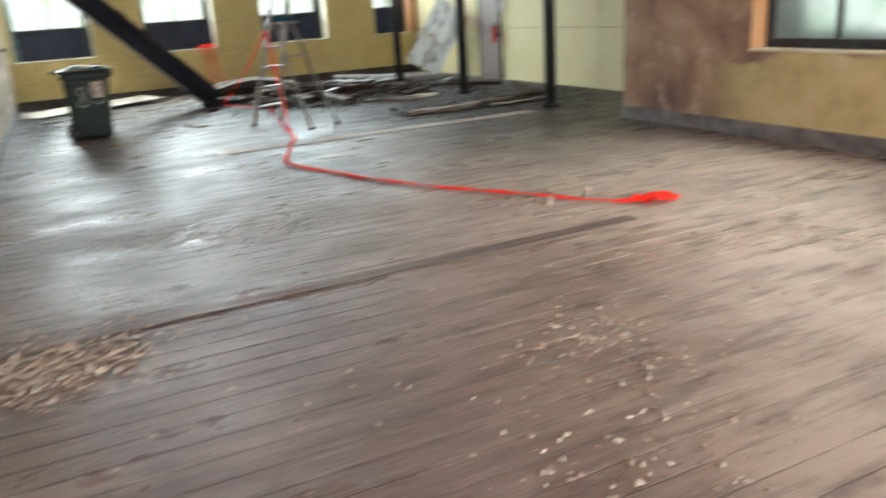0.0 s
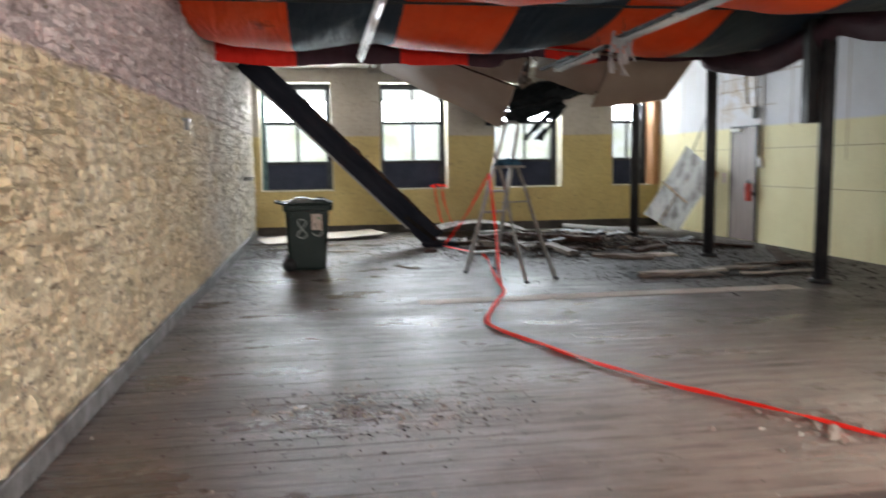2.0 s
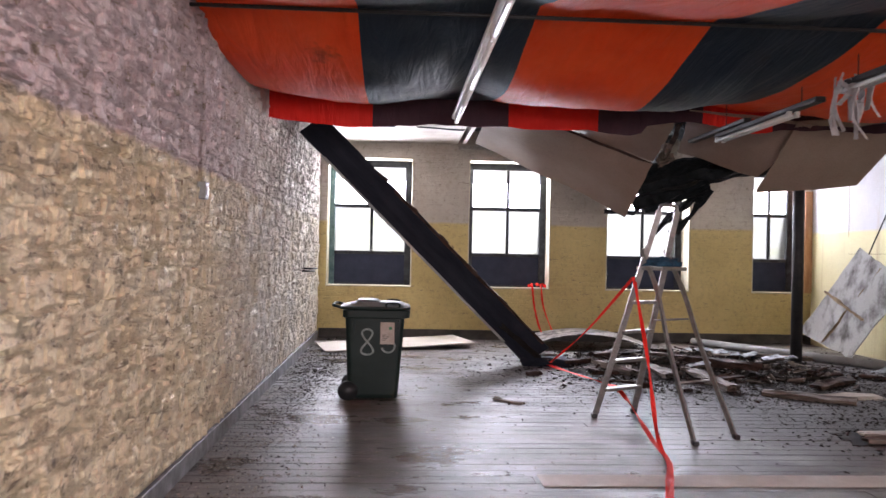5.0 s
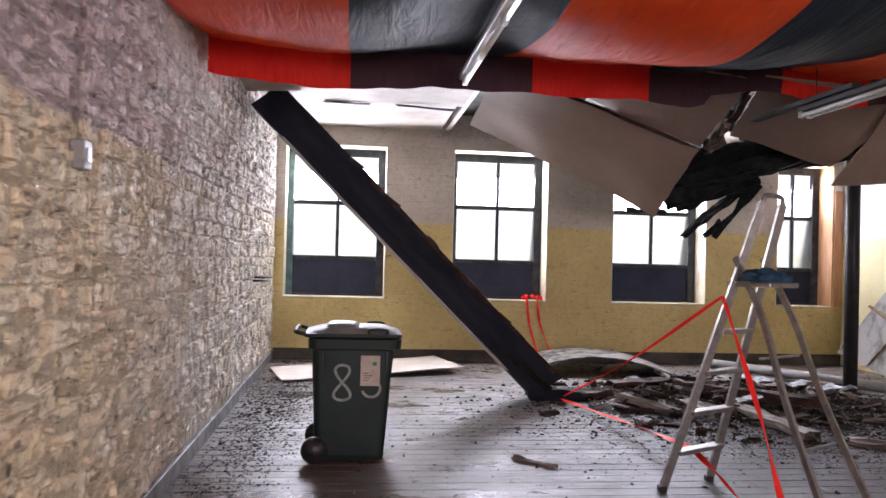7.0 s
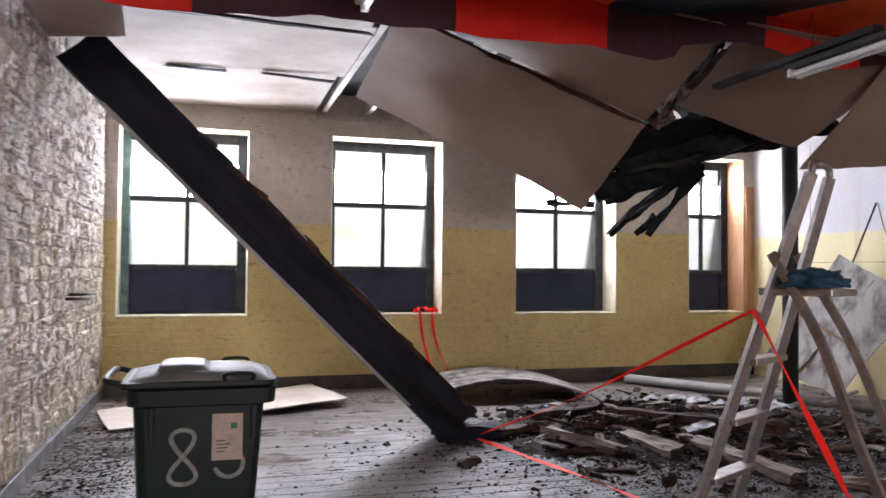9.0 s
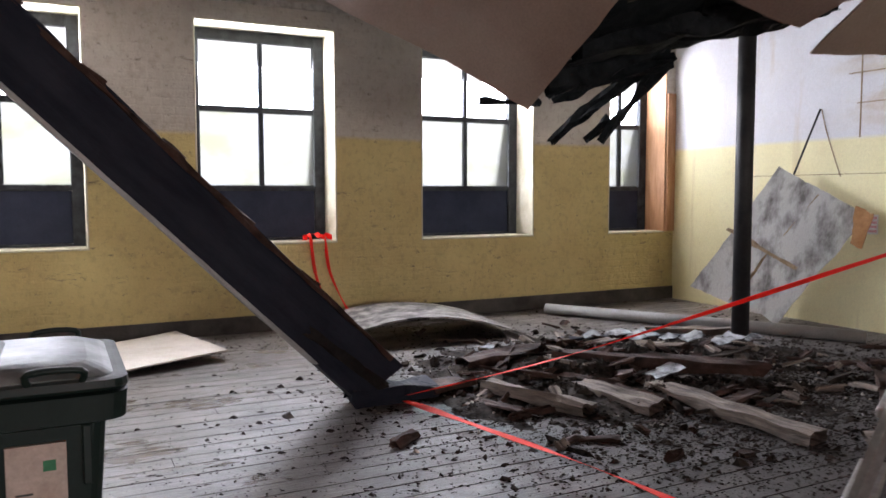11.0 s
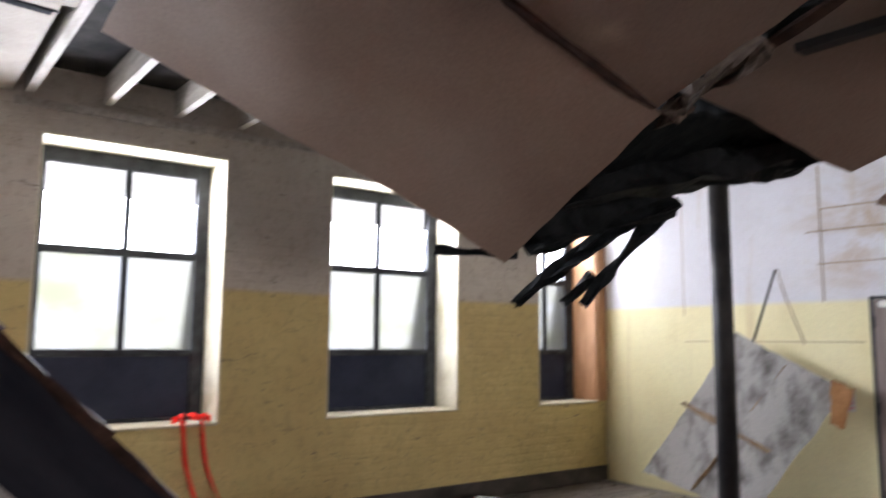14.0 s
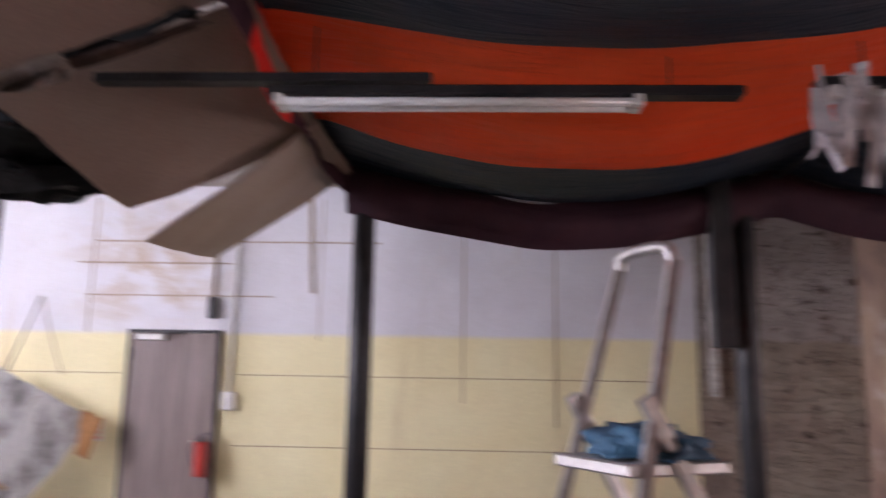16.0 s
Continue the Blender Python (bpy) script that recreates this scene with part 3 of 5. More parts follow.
# Seams and stains on the wallboard
for nm, lo, hi in (("v", (14.75, 2.0), (14.765, 3.3)), ("h", (13.4, 2.66), (14.9, 2.672)), ("h", (12.0, 2.87), (14.75, 2.882)), ("h", (13.0, 2.35), (14.8, 2.36)), ("h", (14.4, 1.62), (16.3, 1.627)),
                   ("v", (12.55, 1.95), (12.558, 3.3)), ("h", (9.4, 1.62), (13.3, 1.628)), ("h", (9.4, 0.98), (13.3, 0.988)), ("v", (11.2, 1.4), (11.212, 3.3)), ("v", (16.3, 1.9), (16.306, 3.2)), ("v", (10.35, 1.2), (10.362, 3.2))):
    box("seam", (XR - 0.004, lo[0], lo[1]), (XR + 0.002, hi[0], hi[1]), M_SEAM, wall_right)


# ---- windows ----
def far_window(i, a, b):
    """A sash: solid lower panel, four panes above, set back in a pale reveal."""
    y0, z0, z1 = YW + 0.38, 0.9, 3.16
    top = tagged(empty("window_%d" % i, ((a + b) / 2, y0, z0)), "four-pane timber window with a navy lower panel", "window", kind="structure")
    top_inv = Vector(((a + b) / 2, y0, z0))

    def part(nm, lo, hi, mat, bev=0.006):
        p = box(nm, Vector(lo) - top_inv, Vector(hi) - top_inv, mat, top, bev)
        return p
    f, fl = 0.13, 0.11
    side = M_TEAL if i == 1 else M_FRAME
    part("frame", (a, y0, z0), (a + fl, y0 + 0.09, z1), side)
    part("frame", (b - f, y0, z0), (b, y0 + 0.09, z1), M_FRAME)
    part("frame", (a + fl, y0, z1 - 0.13), (b - f, y0 + 0.09, z1), M_FRAME)
    part("frame", (a + fl, y0, z0), (b - f, y0 + 0.09, z0 + 0.05), M_FRAME)
    part("rail", (a + fl, y0 + 0.004, 1.46), (b - f, y0 + 0.075, 1.52), M_FRAME)
    part("rail", (a + fl, y0 + 0.01, 2.29), (b - f, y0 + 0.07, 2.355), M_FRAME, 0.004)
    c = (a + b) / 2 + 0.02
    part("mullion", (c - 0.024, y0 + 0.012, 1.52), (c + 0.024, y0 + 0.068, 2.29), M_FRAME, 0.004)
    part("mullion", (c - 0.024, y0 + 0.012, 2.355), (c + 0.024, y0 + 0.068, z1 - 0.13), M_FRAME, 0.004)
    part("lower_panel", (a + fl, y0 + 0.03, z0 + 0.05), (b - f, y0 + 0.055, 1.46), M_NAVY, 0.003)
    for x0, x1 in ((a + fl, c - 0.024), (c + 0.024, b - f)):
        for s0, s1 in ((1.52, 2.29), (2.355, z1 - 0.13)):
            g = part("pane", (x0, y0 + 0.036, s0), (x1, y0 + 0.041, s1), M_DIMGLASS if s0 < 2 else M_GLASS, 0)
            # Panes cast no shadow, so the dark tint leaves the room light alone.
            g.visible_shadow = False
    # pale reveal linings and sill
    part("reveal", (a, YW + 0.001, z0), (a + 0.018, y0, z1), M_REVEAL, 0.004)
    part("reveal", (b - 0.018, YW + 0.001, z0), (b, y0, z1), M_REVEAL if i < 4 else M_ORANGE_WOOD, 0.004)
    part("reveal", (a + 0.018, YW + 0.001, z1 - 0.02), (b - 0.018, y0, z1), M_REVEAL, 0.004)
    part("sill", (a + 0.018, YW - 0.012, z0), (b - 0.018, y0, z0 + 0.022), M_REVEAL, 0.005)


for i, (a, b) in enumerate(FAR_WINDOWS):
    far_window(i + 1, a, b)
tagged(box("trim_orange_post", (7.68, YW - 0.03, 0.92), (XR - 0.002, YW + 0.02, 2.75), M_ORANGE_WOOD, bevel=0.004), "bare orange timber post beside the last window", "trim", kind="structure")


def side_window(i, a, b):
    x0, z0, z1 = XP + 0.2, 0.85, 2.8
    c = Vector((x0, (a + b) / 2, z0))
    top = tagged(empty("window_%d" % i, c), "black-framed sash window with frosted glass", "window", kind="structure")

    def part(nm, lo, hi, mat, bev=0.005):
        return box(nm, Vector(lo) - c, Vector(hi) - c, mat, top, bev)
    part("frame", (x0, a, z0), (x0 + 0.08, a + 0.1, z1), M_FRAME)
    part("frame", (x0, b - 0.1, z0), (x0 + 0.08, b, z1), M_FRAME)
    part("frame", (x0, a + 0.1, z0), (x0 + 0.08, b - 0.1, z0 + 0.11), M_FRAME)
    part("frame", (x0, a + 0.1, z1 - 0.1), (x0 + 0.08, b - 0.1, z1), M_FRAME)
    part("rail", (x0, a + 0.1, 1.92), (x0 + 0.07, b - 0.1, 1.98), M_FRAME)
    m = (a + b) / 2
    for s0, s1 in ((z0 + 0.11, 1.92), (1.98, z1 - 0.1)):
        part("mullion", (x0 + 0.01, m - 0.022, s0), (x0 + 0.065, m + 0.022, s1), M_FRAME, 0.004)
        for y0, y1 in ((a + 0.1, m - 0.022), (m + 0.022, b - 0.1)):
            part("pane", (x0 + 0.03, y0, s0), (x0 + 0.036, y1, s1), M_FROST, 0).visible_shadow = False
    part("reveal", (XP + 0.001, a, z0), (x0, a + 0.02, z1), M_ORANGE_WOOD, 0.004)
    part("reveal", (XP + 0.001, b - 0.02, z0), (x0, b, z1), M_ORANGE_WOOD, 0.004)
    part("sill", (XP - 0.02, a, z0 - 0.001), (x0, b, z0 + 0.025), M_REVEAL, 0.006)


for i, (a, b) in enumerate(SIDE_WINDOWS):
    side_window(i + 5, a, b)
tagged(obj("backdrop_north", [(-14, 24, -6), (22, 24, -6), (22, 24, 14), (-14, 24, 14)], [(0, 1, 2, 3)], M_BACK), "bright misty distance outside the windows", "backdrop", kind="structure")
tagged(obj("backdrop_east", [(13, -10, -6), (13, 16, -6), (13, 16, 12), (13, -10, 12)], [(0, 3, 2, 1)], M_BACK), "bright misty distance outside the windows", "backdrop", kind="structure")

# ---- door in the wallboard ----
door = tagged(empty("door_1", (XR, 13.9, 0)), "closed grey-brown veneer door with a dark frame", "door", kind="structure")
box("leaf", (-0.03, -0.41, 0.01), (0.005, 0.41, 2.0), M_DOOR, door, 0.004)
for lo, hi in (((-0.04, -0.44, 0), (0.002, -0.413, 2.03)), ((-0.04, 0.413, 0), (0.002, 0.44, 2.03)), ((-0.04, -0.413, 2.003), (0.002, 0.413, 2.03))):
    box("frame", lo, hi, M_BLACK, door, 0.004)
box("closer", (-0.09, 0.08, 1.93), (-0.031, 0.34, 1.985), M_WHITE, door, 0.012, seg=2)
tube("closer_arm", [(-0.075, 0.12, 1.99), (-0.12, 0.0, 1.995), (-0.045, -0.1, 2.0)], 0.008, M_IRON, door)
tube("handle", [(-0.035, -0.35, 1.02), (-0.08, -0.35, 1.02), (-0.085, -0.24, 1.02)], 0.011, M_ALU, door)
for z in (0.25, 1.0, 1.75):
    box("hinge", (-0.038, 0.395, z), (-0.03, 0.43, z + 0.1), M_IRON, door, 0.002)

# ---- awning cloth slung under the ceiling ----
TY0, TY1, TX0, TX1 = YB + 0.05, 12.03, XL + 0.01, 6.05
BATTENS = [0.0, 3.0, 6.0, 9.0, 12.0]


def cloth_z(x, y):
    k = max(0.0, min(0.999, (y / 3.0) % 1.0))
    sy = math.sin(math.pi * k)
    fx = [(-1.0, 0.95), (0.95, 3.7), (3.7, 6.05)]
    sx = 0.0
    for a, b in fx:
        if a <= x <= b:
            sx = math.sin(math.pi * (x - a) / (b - a))
    side = max(0.0, (x - 3.7) / 2.35)
    z = 3.13 - 0.17 * sy - 0.15 * sx * (0.3 + 0.7 * sy) - 0.10 * sy * side
    z += 0.05 * noise.noise(Vector((x * 1.6, y * 0.9, 2))) + 0.012 * noise.noise(Vector((x * 7, y * 2.2, 5)))
    return z


NX, NY = 118, 190
STRIPE = 1.2
verts, faces, idx = [], [], []
for j in range(NY + 1):
    y = TY0 + (TY1 - TY0) * j / NY
    for i in range(NX + 1):
        x = TX0 + (TX1 - TX0) * i / NX
        verts.append((x, y + 0.02 * math.sin(x * 5) * (j == NY), cloth_z(x, y)))
for j in range(NY):
    for i in range(NX):
        W = NX + 1
        faces.append((j * W + i, j * W + i + 1, (j + 1) * W + i + 1, (j + 1) * W + i))
        xm = TX0 + (TX1 - TX0) * (i + 0.5) / NX
        idx.append(int(math.floor((xm - 0.07) / STRIPE)) % 2 == 0)
idx = [0 if not v else 1 for v in idx]
awning = tagged(empty("awning_cloth", (0, 0, 0)), "orange and navy striped awning cloth slung under the ceiling", "awning")
obj("canopy", verts, faces, [M_TARP_O, M_TARP_N], awning, True, idx)
# hanging hem along the far edge
verts, faces, idx = [], [], []
for j in range(5):
    for i in range(NX + 1):
        x = TX0 + (TX1 - TX0) * i / NX
        z = cloth_z(x, TY1)
        drop = (0.27 if x < 3 else 0.2) + 0.06 * noise.noise(Vector((x * 1.1, 7, 0)))
        verts.append((x, TY1 + 0.02 * math.sin(x * 5) + 0.02 * j / 4 + 0.03 * noise.noise(Vector((x * 3, j, 1))) * j / 4, z - drop * j / 4))
for j in range(4):
    for i in range(NX):
        W = NX + 1
        faces.append((j * W + i, j * W + i + 1, (j + 1) * W + i + 1, (j + 1) * W + i))
        x = TX0 + (TX1 - TX0) * (i + 0.5) / NX
        idx.append(0 if (x < 0.07 or 1.5 < x < 2.5 or 3.6 < x < 4.4) else 1)
obj("hem", verts, faces, [M_HEM_R, M_HEM_D], awning, True, idx)
# deeper plum hem along the side by the columns
verts, faces = [], []
for j in range(8):
    for i in range(NY + 1):
        y = TY0 + (TY1 - TY0) * i / NY
        z = cloth_z(TX1, y)
        drop = 0.34 + 0.05 * noise.noise(Vector((y * 0.8, 3, 0)))
        verts.append((TX1 - 0.10 * math.sin(math.pi * j / 7) + 0.03 * noise.noise(Vector((y * 2, j * 0.4, 4))), y, z - drop * j / 7))
for j in range(7):
    for i in range(NY):
        W = NY + 1
        faces.append((j * W + i, j * W + i + 1, (j + 1) * W + i + 1, (j + 1) * W + i))
obj("side_hem", verts, faces, M_HEM_D, awning, True)
tube("piping", [(TX1 + 0.004, TY0 + (TY1 - TY0) * i / 90, cloth_z(TX1, TY0 + (TY1 - TY0) * i / 90) - 0.012) for i in range(91)], 0.009, M_GREYPIPE, awning, 6)
for y in BATTENS[:-1]:
    tagged(tube("ceiling_wire", [(TX0 + (TX1 - TX0) * i / 40, y, min(3.045, cloth_z(TX0 + (TX1 - TX0) * i / 40, y) - 0.016)) for i in range(41)], 0.014, M_BLACK),
           "thin black rail holding up the awning cloth", "rail", "rails under the awning")


# ---- fluorescent battens ----
def light_batten(x, z, y0, y1, tubes):
    top = tagged(empty("fluorescent_light", (x, y1, z)), "unlit white fluorescent batten light hung under the cloth", "light fitting", "batten lights")
    L = y1 - y0
    box("tray", (-0.045, -L, 0.03), (0.045, 0, 0.075), M_WHITE if tubes == 1 else M_IRON, top, 0.008)
    for s in ([0] if tubes == 1 else [-0.035, 0.035]):
        for p0, p1 in ([(0.05, L - 0.05)] if L < 1.9 else [(0.06 + k * 1.55, min(0.06 + k * 1.55 + 1.5, L - 0.03)) for k in range(int(L / 1.55))]):
            tube("lamp_tube", [(s, -p0, 0), (s, -p1, 0)], 0.019, M_TUBE, top, 10)
            for q in (p0, p1):
                box("cap", (s - 0.02, -q - 0.02, -0.02), (s + 0.02, -q + 0.02, 0.032), M_WHITE, top, 0.004)
    for k in range(int(L / 1.5) + 1):
        tube("hanger", [(0, -min(L - 0.05, 0.2 + k * 1.5), 0.07), (0, -min(L - 0.05, 0.2 + k * 1.5), 0.62)], 0.004, M_IRON, top, 5)


light_batten(0.95, 2.84, 5.6, 11.9, 1)
light_batten(3.76, 2.74, 10.0, 12.0, 2)
light_batten(3.76, 2.78, 4.0, 9.7, 2)
tagged(box("cable_trunking", (3.72, 11.3, 2.83), (3.80, 12.75, 2.87), M_IRON, bevel=0.004), "dark cable trunking beyond the light fitting", "trunking")
rag = tagged(empty("hanging_rag", (3.76, 9.58, 2.82)), "frayed pale rag hanging from the light fitting", "rag")
rr = random.Random(5)
for k in range(17):
    a = Vector((rr.uniform(-0.09, 0.09), rr.gauss(0, 0.09), rr.uniform(-0.04, 0.08)))
    L = rr.uniform(0.12, 0.42)
    tube("strip", smooth_path([a, a + Vector((rr.uniform(-0.04, 0.04), rr.uniform(-0.05, 0.05), -L / 2)), a + Vector((rr.uniform(-0.05, 0.05), rr.uniform(-0.06, 0.06), -L))], 4), 0, M_RAG, rag, flat=(rr.uniform(0.02, 0.06), 0.006))

# ---- iron columns ----
def column(x, y, h):
    top = tagged(empty("iron_column", (x, y, 0)), "slender dark cast-iron column on the floor", "column", "iron columns")
    tube("shaft", [(0, 0, 0.03), (0, 0, h * 0.5), (0, 0, h - 0.06)], 0.08, M_IRON, top, 20)
    for z0, z1, r in ((0, 0.05, 0.12), (h - 0.1, h, 0.13)):
        tube("collar", [(0, 0, z0), (0, 0, z0 + (z1 - z0) * 0.6), (0, 0, z1)], r, M_IRON, top, 20)


column(6.1, 14.7, HC)
column(6.11, 11.91, HC)
column(6.09, 9.22, HC)
tagged(box("boxed_duct", (5.93, 9.34, 1.85), (6.08, 9.48, HC), M_IRON, bevel=0.006), "dark boxed duct beside the column", "duct")
tagged(box("timber_batten", (7.73, 8.9, 1.5), (7.79, 8.98, 3.2), M_JOIST, bevel=0.004), "pale timber batten leaning on the brick wall", "batten")

# ---- fallen ceiling beam ----
beam = tagged(empty("fallen_beam", (2.2, 14.4, 0)), "heavy dark timber beam fallen diagonally from ceiling to floor", "beam")
BO = Vector((2.2, 14.4, 0))
d0, d1 = Vector((-0.84, 14.42, 3.22)) - BO, Vector((2.32, 14.40, 0.10)) - BO
timber("main_timber", d0, d1, 0.2, 0.385, M_BEAM, beam, seed=3, rough=0.006, splinter=0.06, n=60)
across = Vector((0.7, 0, 0.7))
timber("rotten_top_edge", d0 + across * 0.18 + Vector((1.0, -0.06, -1.0)), d1 + across * 0.175 + Vector((-0.05, -0.06, 0.05)), 0.13, 0.035, M_ROT, beam, seed=5, rough=0.010, splinter=0.2, n=60)
# Pale strip standing for the light caught along the beam's lower edge.
timber("lit_under_edge", d0 - across * 0.195 + Vector((0.3, -0.095, -0.3)), d1 - across * 0.195 + Vector((-0.3, -0.095, 0.3)), 0.03, 0.03, M_GREYPIPE, beam, seed=6, rough=0.003, n=30)
timber("shattered_foot", d1 + Vector((-0.28, -0.03, -0.03)), d1 + Vector((0.42, 0.0, -0.05)), 0.26, 0.1, M_BEAM, beam, seed=8, rough=0.03, splinter=0.2, n=16)
timber("split", d1 + Vector((-0.55, -0.105, 0.46)), d1 + Vector((0.02, -0.105, -0.02)), 0.03, 0.06, M_DECK, beam, seed=9, rough=0.012, n=20)
for k in range(5):
    s = 0.25 + 0.13 * k
    c0 = d0.lerp(d1, s) + across * 0.175 + Vector((0, -0.05, 0))
    timber("splinter", c0, c0 + Vector((0.16, 0, -0.13)), 0.12, 0.035, M_ROT, beam, seed=30 + k, rough=0.014, splinter=0.08, n=8)

# ---- fallen boards ----
def fallen(name, corners, label, mat=M_HARD, seed=0, bend=0.05, ragged=0.025, arch=0.0, group="fallen ceiling boards"):
    return tagged(sheet(name, corners, 0.012, mat, None, 16, 12, bend, ragged, seed, arch), label, "board", group)


fallen("hanging_board", [(1.46, 15.0, 3.1), (3.47, 14.31, 2.05), (3.48, 13.25, 2.64), (1.50, 13.38, 3.40)], "brown hardboard ceiling sheet hanging down by one edge", seed=1)
fallen("hanging_board", [(1.50, 13.42, 3.412), (3.50, 13.3, 2.67), (3.38, 12.02, 3.04), (1.45, 12.05, 3.3)], "brown hardboard ceiling sheet sagging beside the awning", seed=2)
fallen("hanging_board", [(3.80, 13.3, 2.80), (4.68, 12.99, 2.50), (4.80, 11.98, 2.95), (3.44, 12.0, 3.06)], "brown hardboard ceiling sheet tilted down at a corner", seed=3)
fallen("hanging_board", [(4.57, 12.82, 2.27), (5.85, 12.9, 2.40), (5.95, 11.97, 3.04), (4.62, 11.97, 2.98)], "brown hardboard flap dangling over the ladder", seed=4)
fallen("hanging_board", [(-0.98, 14.1, 3.16), (-0.42, 13.9, 3.16), (-0.32, 12.15, 3.26), (-0.98, 12.15, 3.24)], "brown hardboard ceiling sheet above the beam end", seed=8, bend=0.02)
fallen("fallen_board", [(-0.66, 15.35, 0.03), (1.64, 16.2, 0.08), (1.36, 17.3, 0.10), (-0.9, 16.35, 0.03)], "pale hardboard sheet lying on the floor", M_PALEBOARD, 5, 0.02, 0.02, 0.0, "boards on the floor")
fallen("warped_board", [(2.3, 16.1, 0.02), (4.45, 15.95, 0.05), (4.6, 17.1, 0.05), (2.38, 17.25, 0.02)], "warped wet-stained board arching off the floor", M_WETBOARD, 6, 0.03, 0.03, 0.22, "boards on the floor")
slab = tagged(sheet("lining_sheet", [(7.2, 15.2, 0.02), (6.94, 16.2, 0.34), (7.49, 15.48, 1.72), (7.65, 14.5, 1.2)], 0.02, M_SLAB, None, 16, 16, 0.05, 0.05, 9), "mould-stained white lining sheet leaning on the wall", "lining sheet")
sheet("torn_edge", [(7.60, 14.62, 1.30), (7.63, 14.42, 1.22), (7.55, 14.5, 0.85), (7.53, 14.62, 0.9)], 0.012, M_RUST, slab, 6, 6, 0.05, 0.05, 4)
for a, b in (((7.33, 15.06, 0.62), (7.19, 15.92, 1.02)), ((7.06, 15.74, 0.20), (7.56, 14.98, 1.42))):
    timber("torn_seam", a, b, 0.02, 0.035, M_SEAM, slab, seed=91, rough=0.012, splinter=0.05, n=20)
tagged(tube("thin_rod", [(7.79, 15.21, 2.33), (7.52, 15.36, 1.5)], 0.011, M_IRON, None, 6), "thin dark rod leaning on the wall", "rod")
tagged(tube("dangling_rope", smooth_path([(7.80, 15.2, 2.33), (7.80, 15.12, 2.05), (7.80, 14.95, 1.6)], 6), 0.007, M_SEAM, None, 5), "thin brown cord hanging on the wallboard", "cord")

tagged(sheet("rotten_boarding", [(3.42, 13.35, 2.62), (4.7, 13.1, 2.78), (4.95, 13.9, 2.8), (3.5, 14.15, 2.3)], 0.03, M_CHAR, None, 14, 10, 0.12, 0.12, 31), "black rotten boarding hanging in the ceiling hole", "boarding")

# rotten joist ends hanging from the hole
ROT = [((3.48, 14.2, 2.18), (4.5, 13.95, 2.58), 0.14, 0.18, 0.0), ((4.35, 14.0, 2.58), (5.3, 13.5, 2.80), 0.16, 0.2, 0.0), ((3.5, 13.9, 2.36), (4.9, 13.3, 2.72), 0.3, 0.14, 0.1),
       ((4.5, 14.1, 2.48), (4.04, 14.93, 1.83), 0.07, 0.09, 0.55), ((4.55, 14.05, 2.46), (4.2, 14.46, 1.80), 0.045, 0.065, 0.75), ((4.3, 14.4, 2.02), (4.14, 14.56, 1.84), 0.016, 0.025, 0.3), ((3.62, 14.35, 2.12), (3.28, 14.75, 2.13), 0.02, 0.03, 0.5), ((4.5, 13.9, 2.45), (3.75, 14.5, 2.12), 0.06, 0.09, 0.6),
       ((4.1, 13.6, 2.62), (5.35, 13.2, 2.76), 0.14, 0.12, 0.3), ((3.62, 13.35, 2.76), (3.40, 12.15, 3.0), 0.045, 0.04, 0.1), ((4.3, 13.3, 2.68), (4.2, 14.6, 3.4), 0.12, 0.2, 0.0), ((3.7, 13.5, 2.6), (3.9, 14.9, 3.44), 0.1, 0.18, 0.0)]
for k, (a, b, w, h, tp) in enumerate(ROT):
    o = timber("rotten_joist", a, b, w, h, M_CHAR, seed=20 + k, rough=0.035, splinter=0.3, n=22, taper=tp)
    tagged(o, "black rotten joist end hanging from the ceiling hole", "joist", "rotten joists")
for k, (a, b, r) in enumerate([((3.52, 13.28, 2.66), (3.78, 13.28, 2.76), 0.06), ((3.56, 13.2, 2.68), (3.46, 12.7, 2.82), 0.04)]):
    tagged(timber("torn_lagging", a, b, r, r * 1.2, M_GREYWOOD, seed=60 + k, rough=0.05, splinter=0.1, n=8), "torn grey lagging caught between the boards", "lagging", "torn lagging")
for k, (a, b) in enumerate([((3.5, 13.27, 2.63), (1.6, 13.40, 3.345)), ((3.62, 13.28, 2.70), (3.40, 12.12, 2.95))]):
    tagged(timber("dark_strip", a, b, 0.05, 0.022, M_ROT, seed=70 + k, rough=0.009, splinter=0.1, n=16), "broken timber cover strip between hanging boards", "strip", "cover strips")
# First strip stands for a sagging black cable, the others for short black lines.
for a, b in (((-0.4, 13.92, 3.40), (1.45, 13.92, 3.36)), ((-0.3, 15.62, 3.405), (0.35, 15.64, 3.40)), ((0.6, 15.6, 3.40), (1.4, 15.62, 3.37))):
    tagged(timber("dark_strip", a, b, 0.05, 0.018, M_BEAM, seed=int(a[0] * 9), rough=0.004, n=12), "dark strip standing for a black line across the ceiling", "strip", "cover strips")

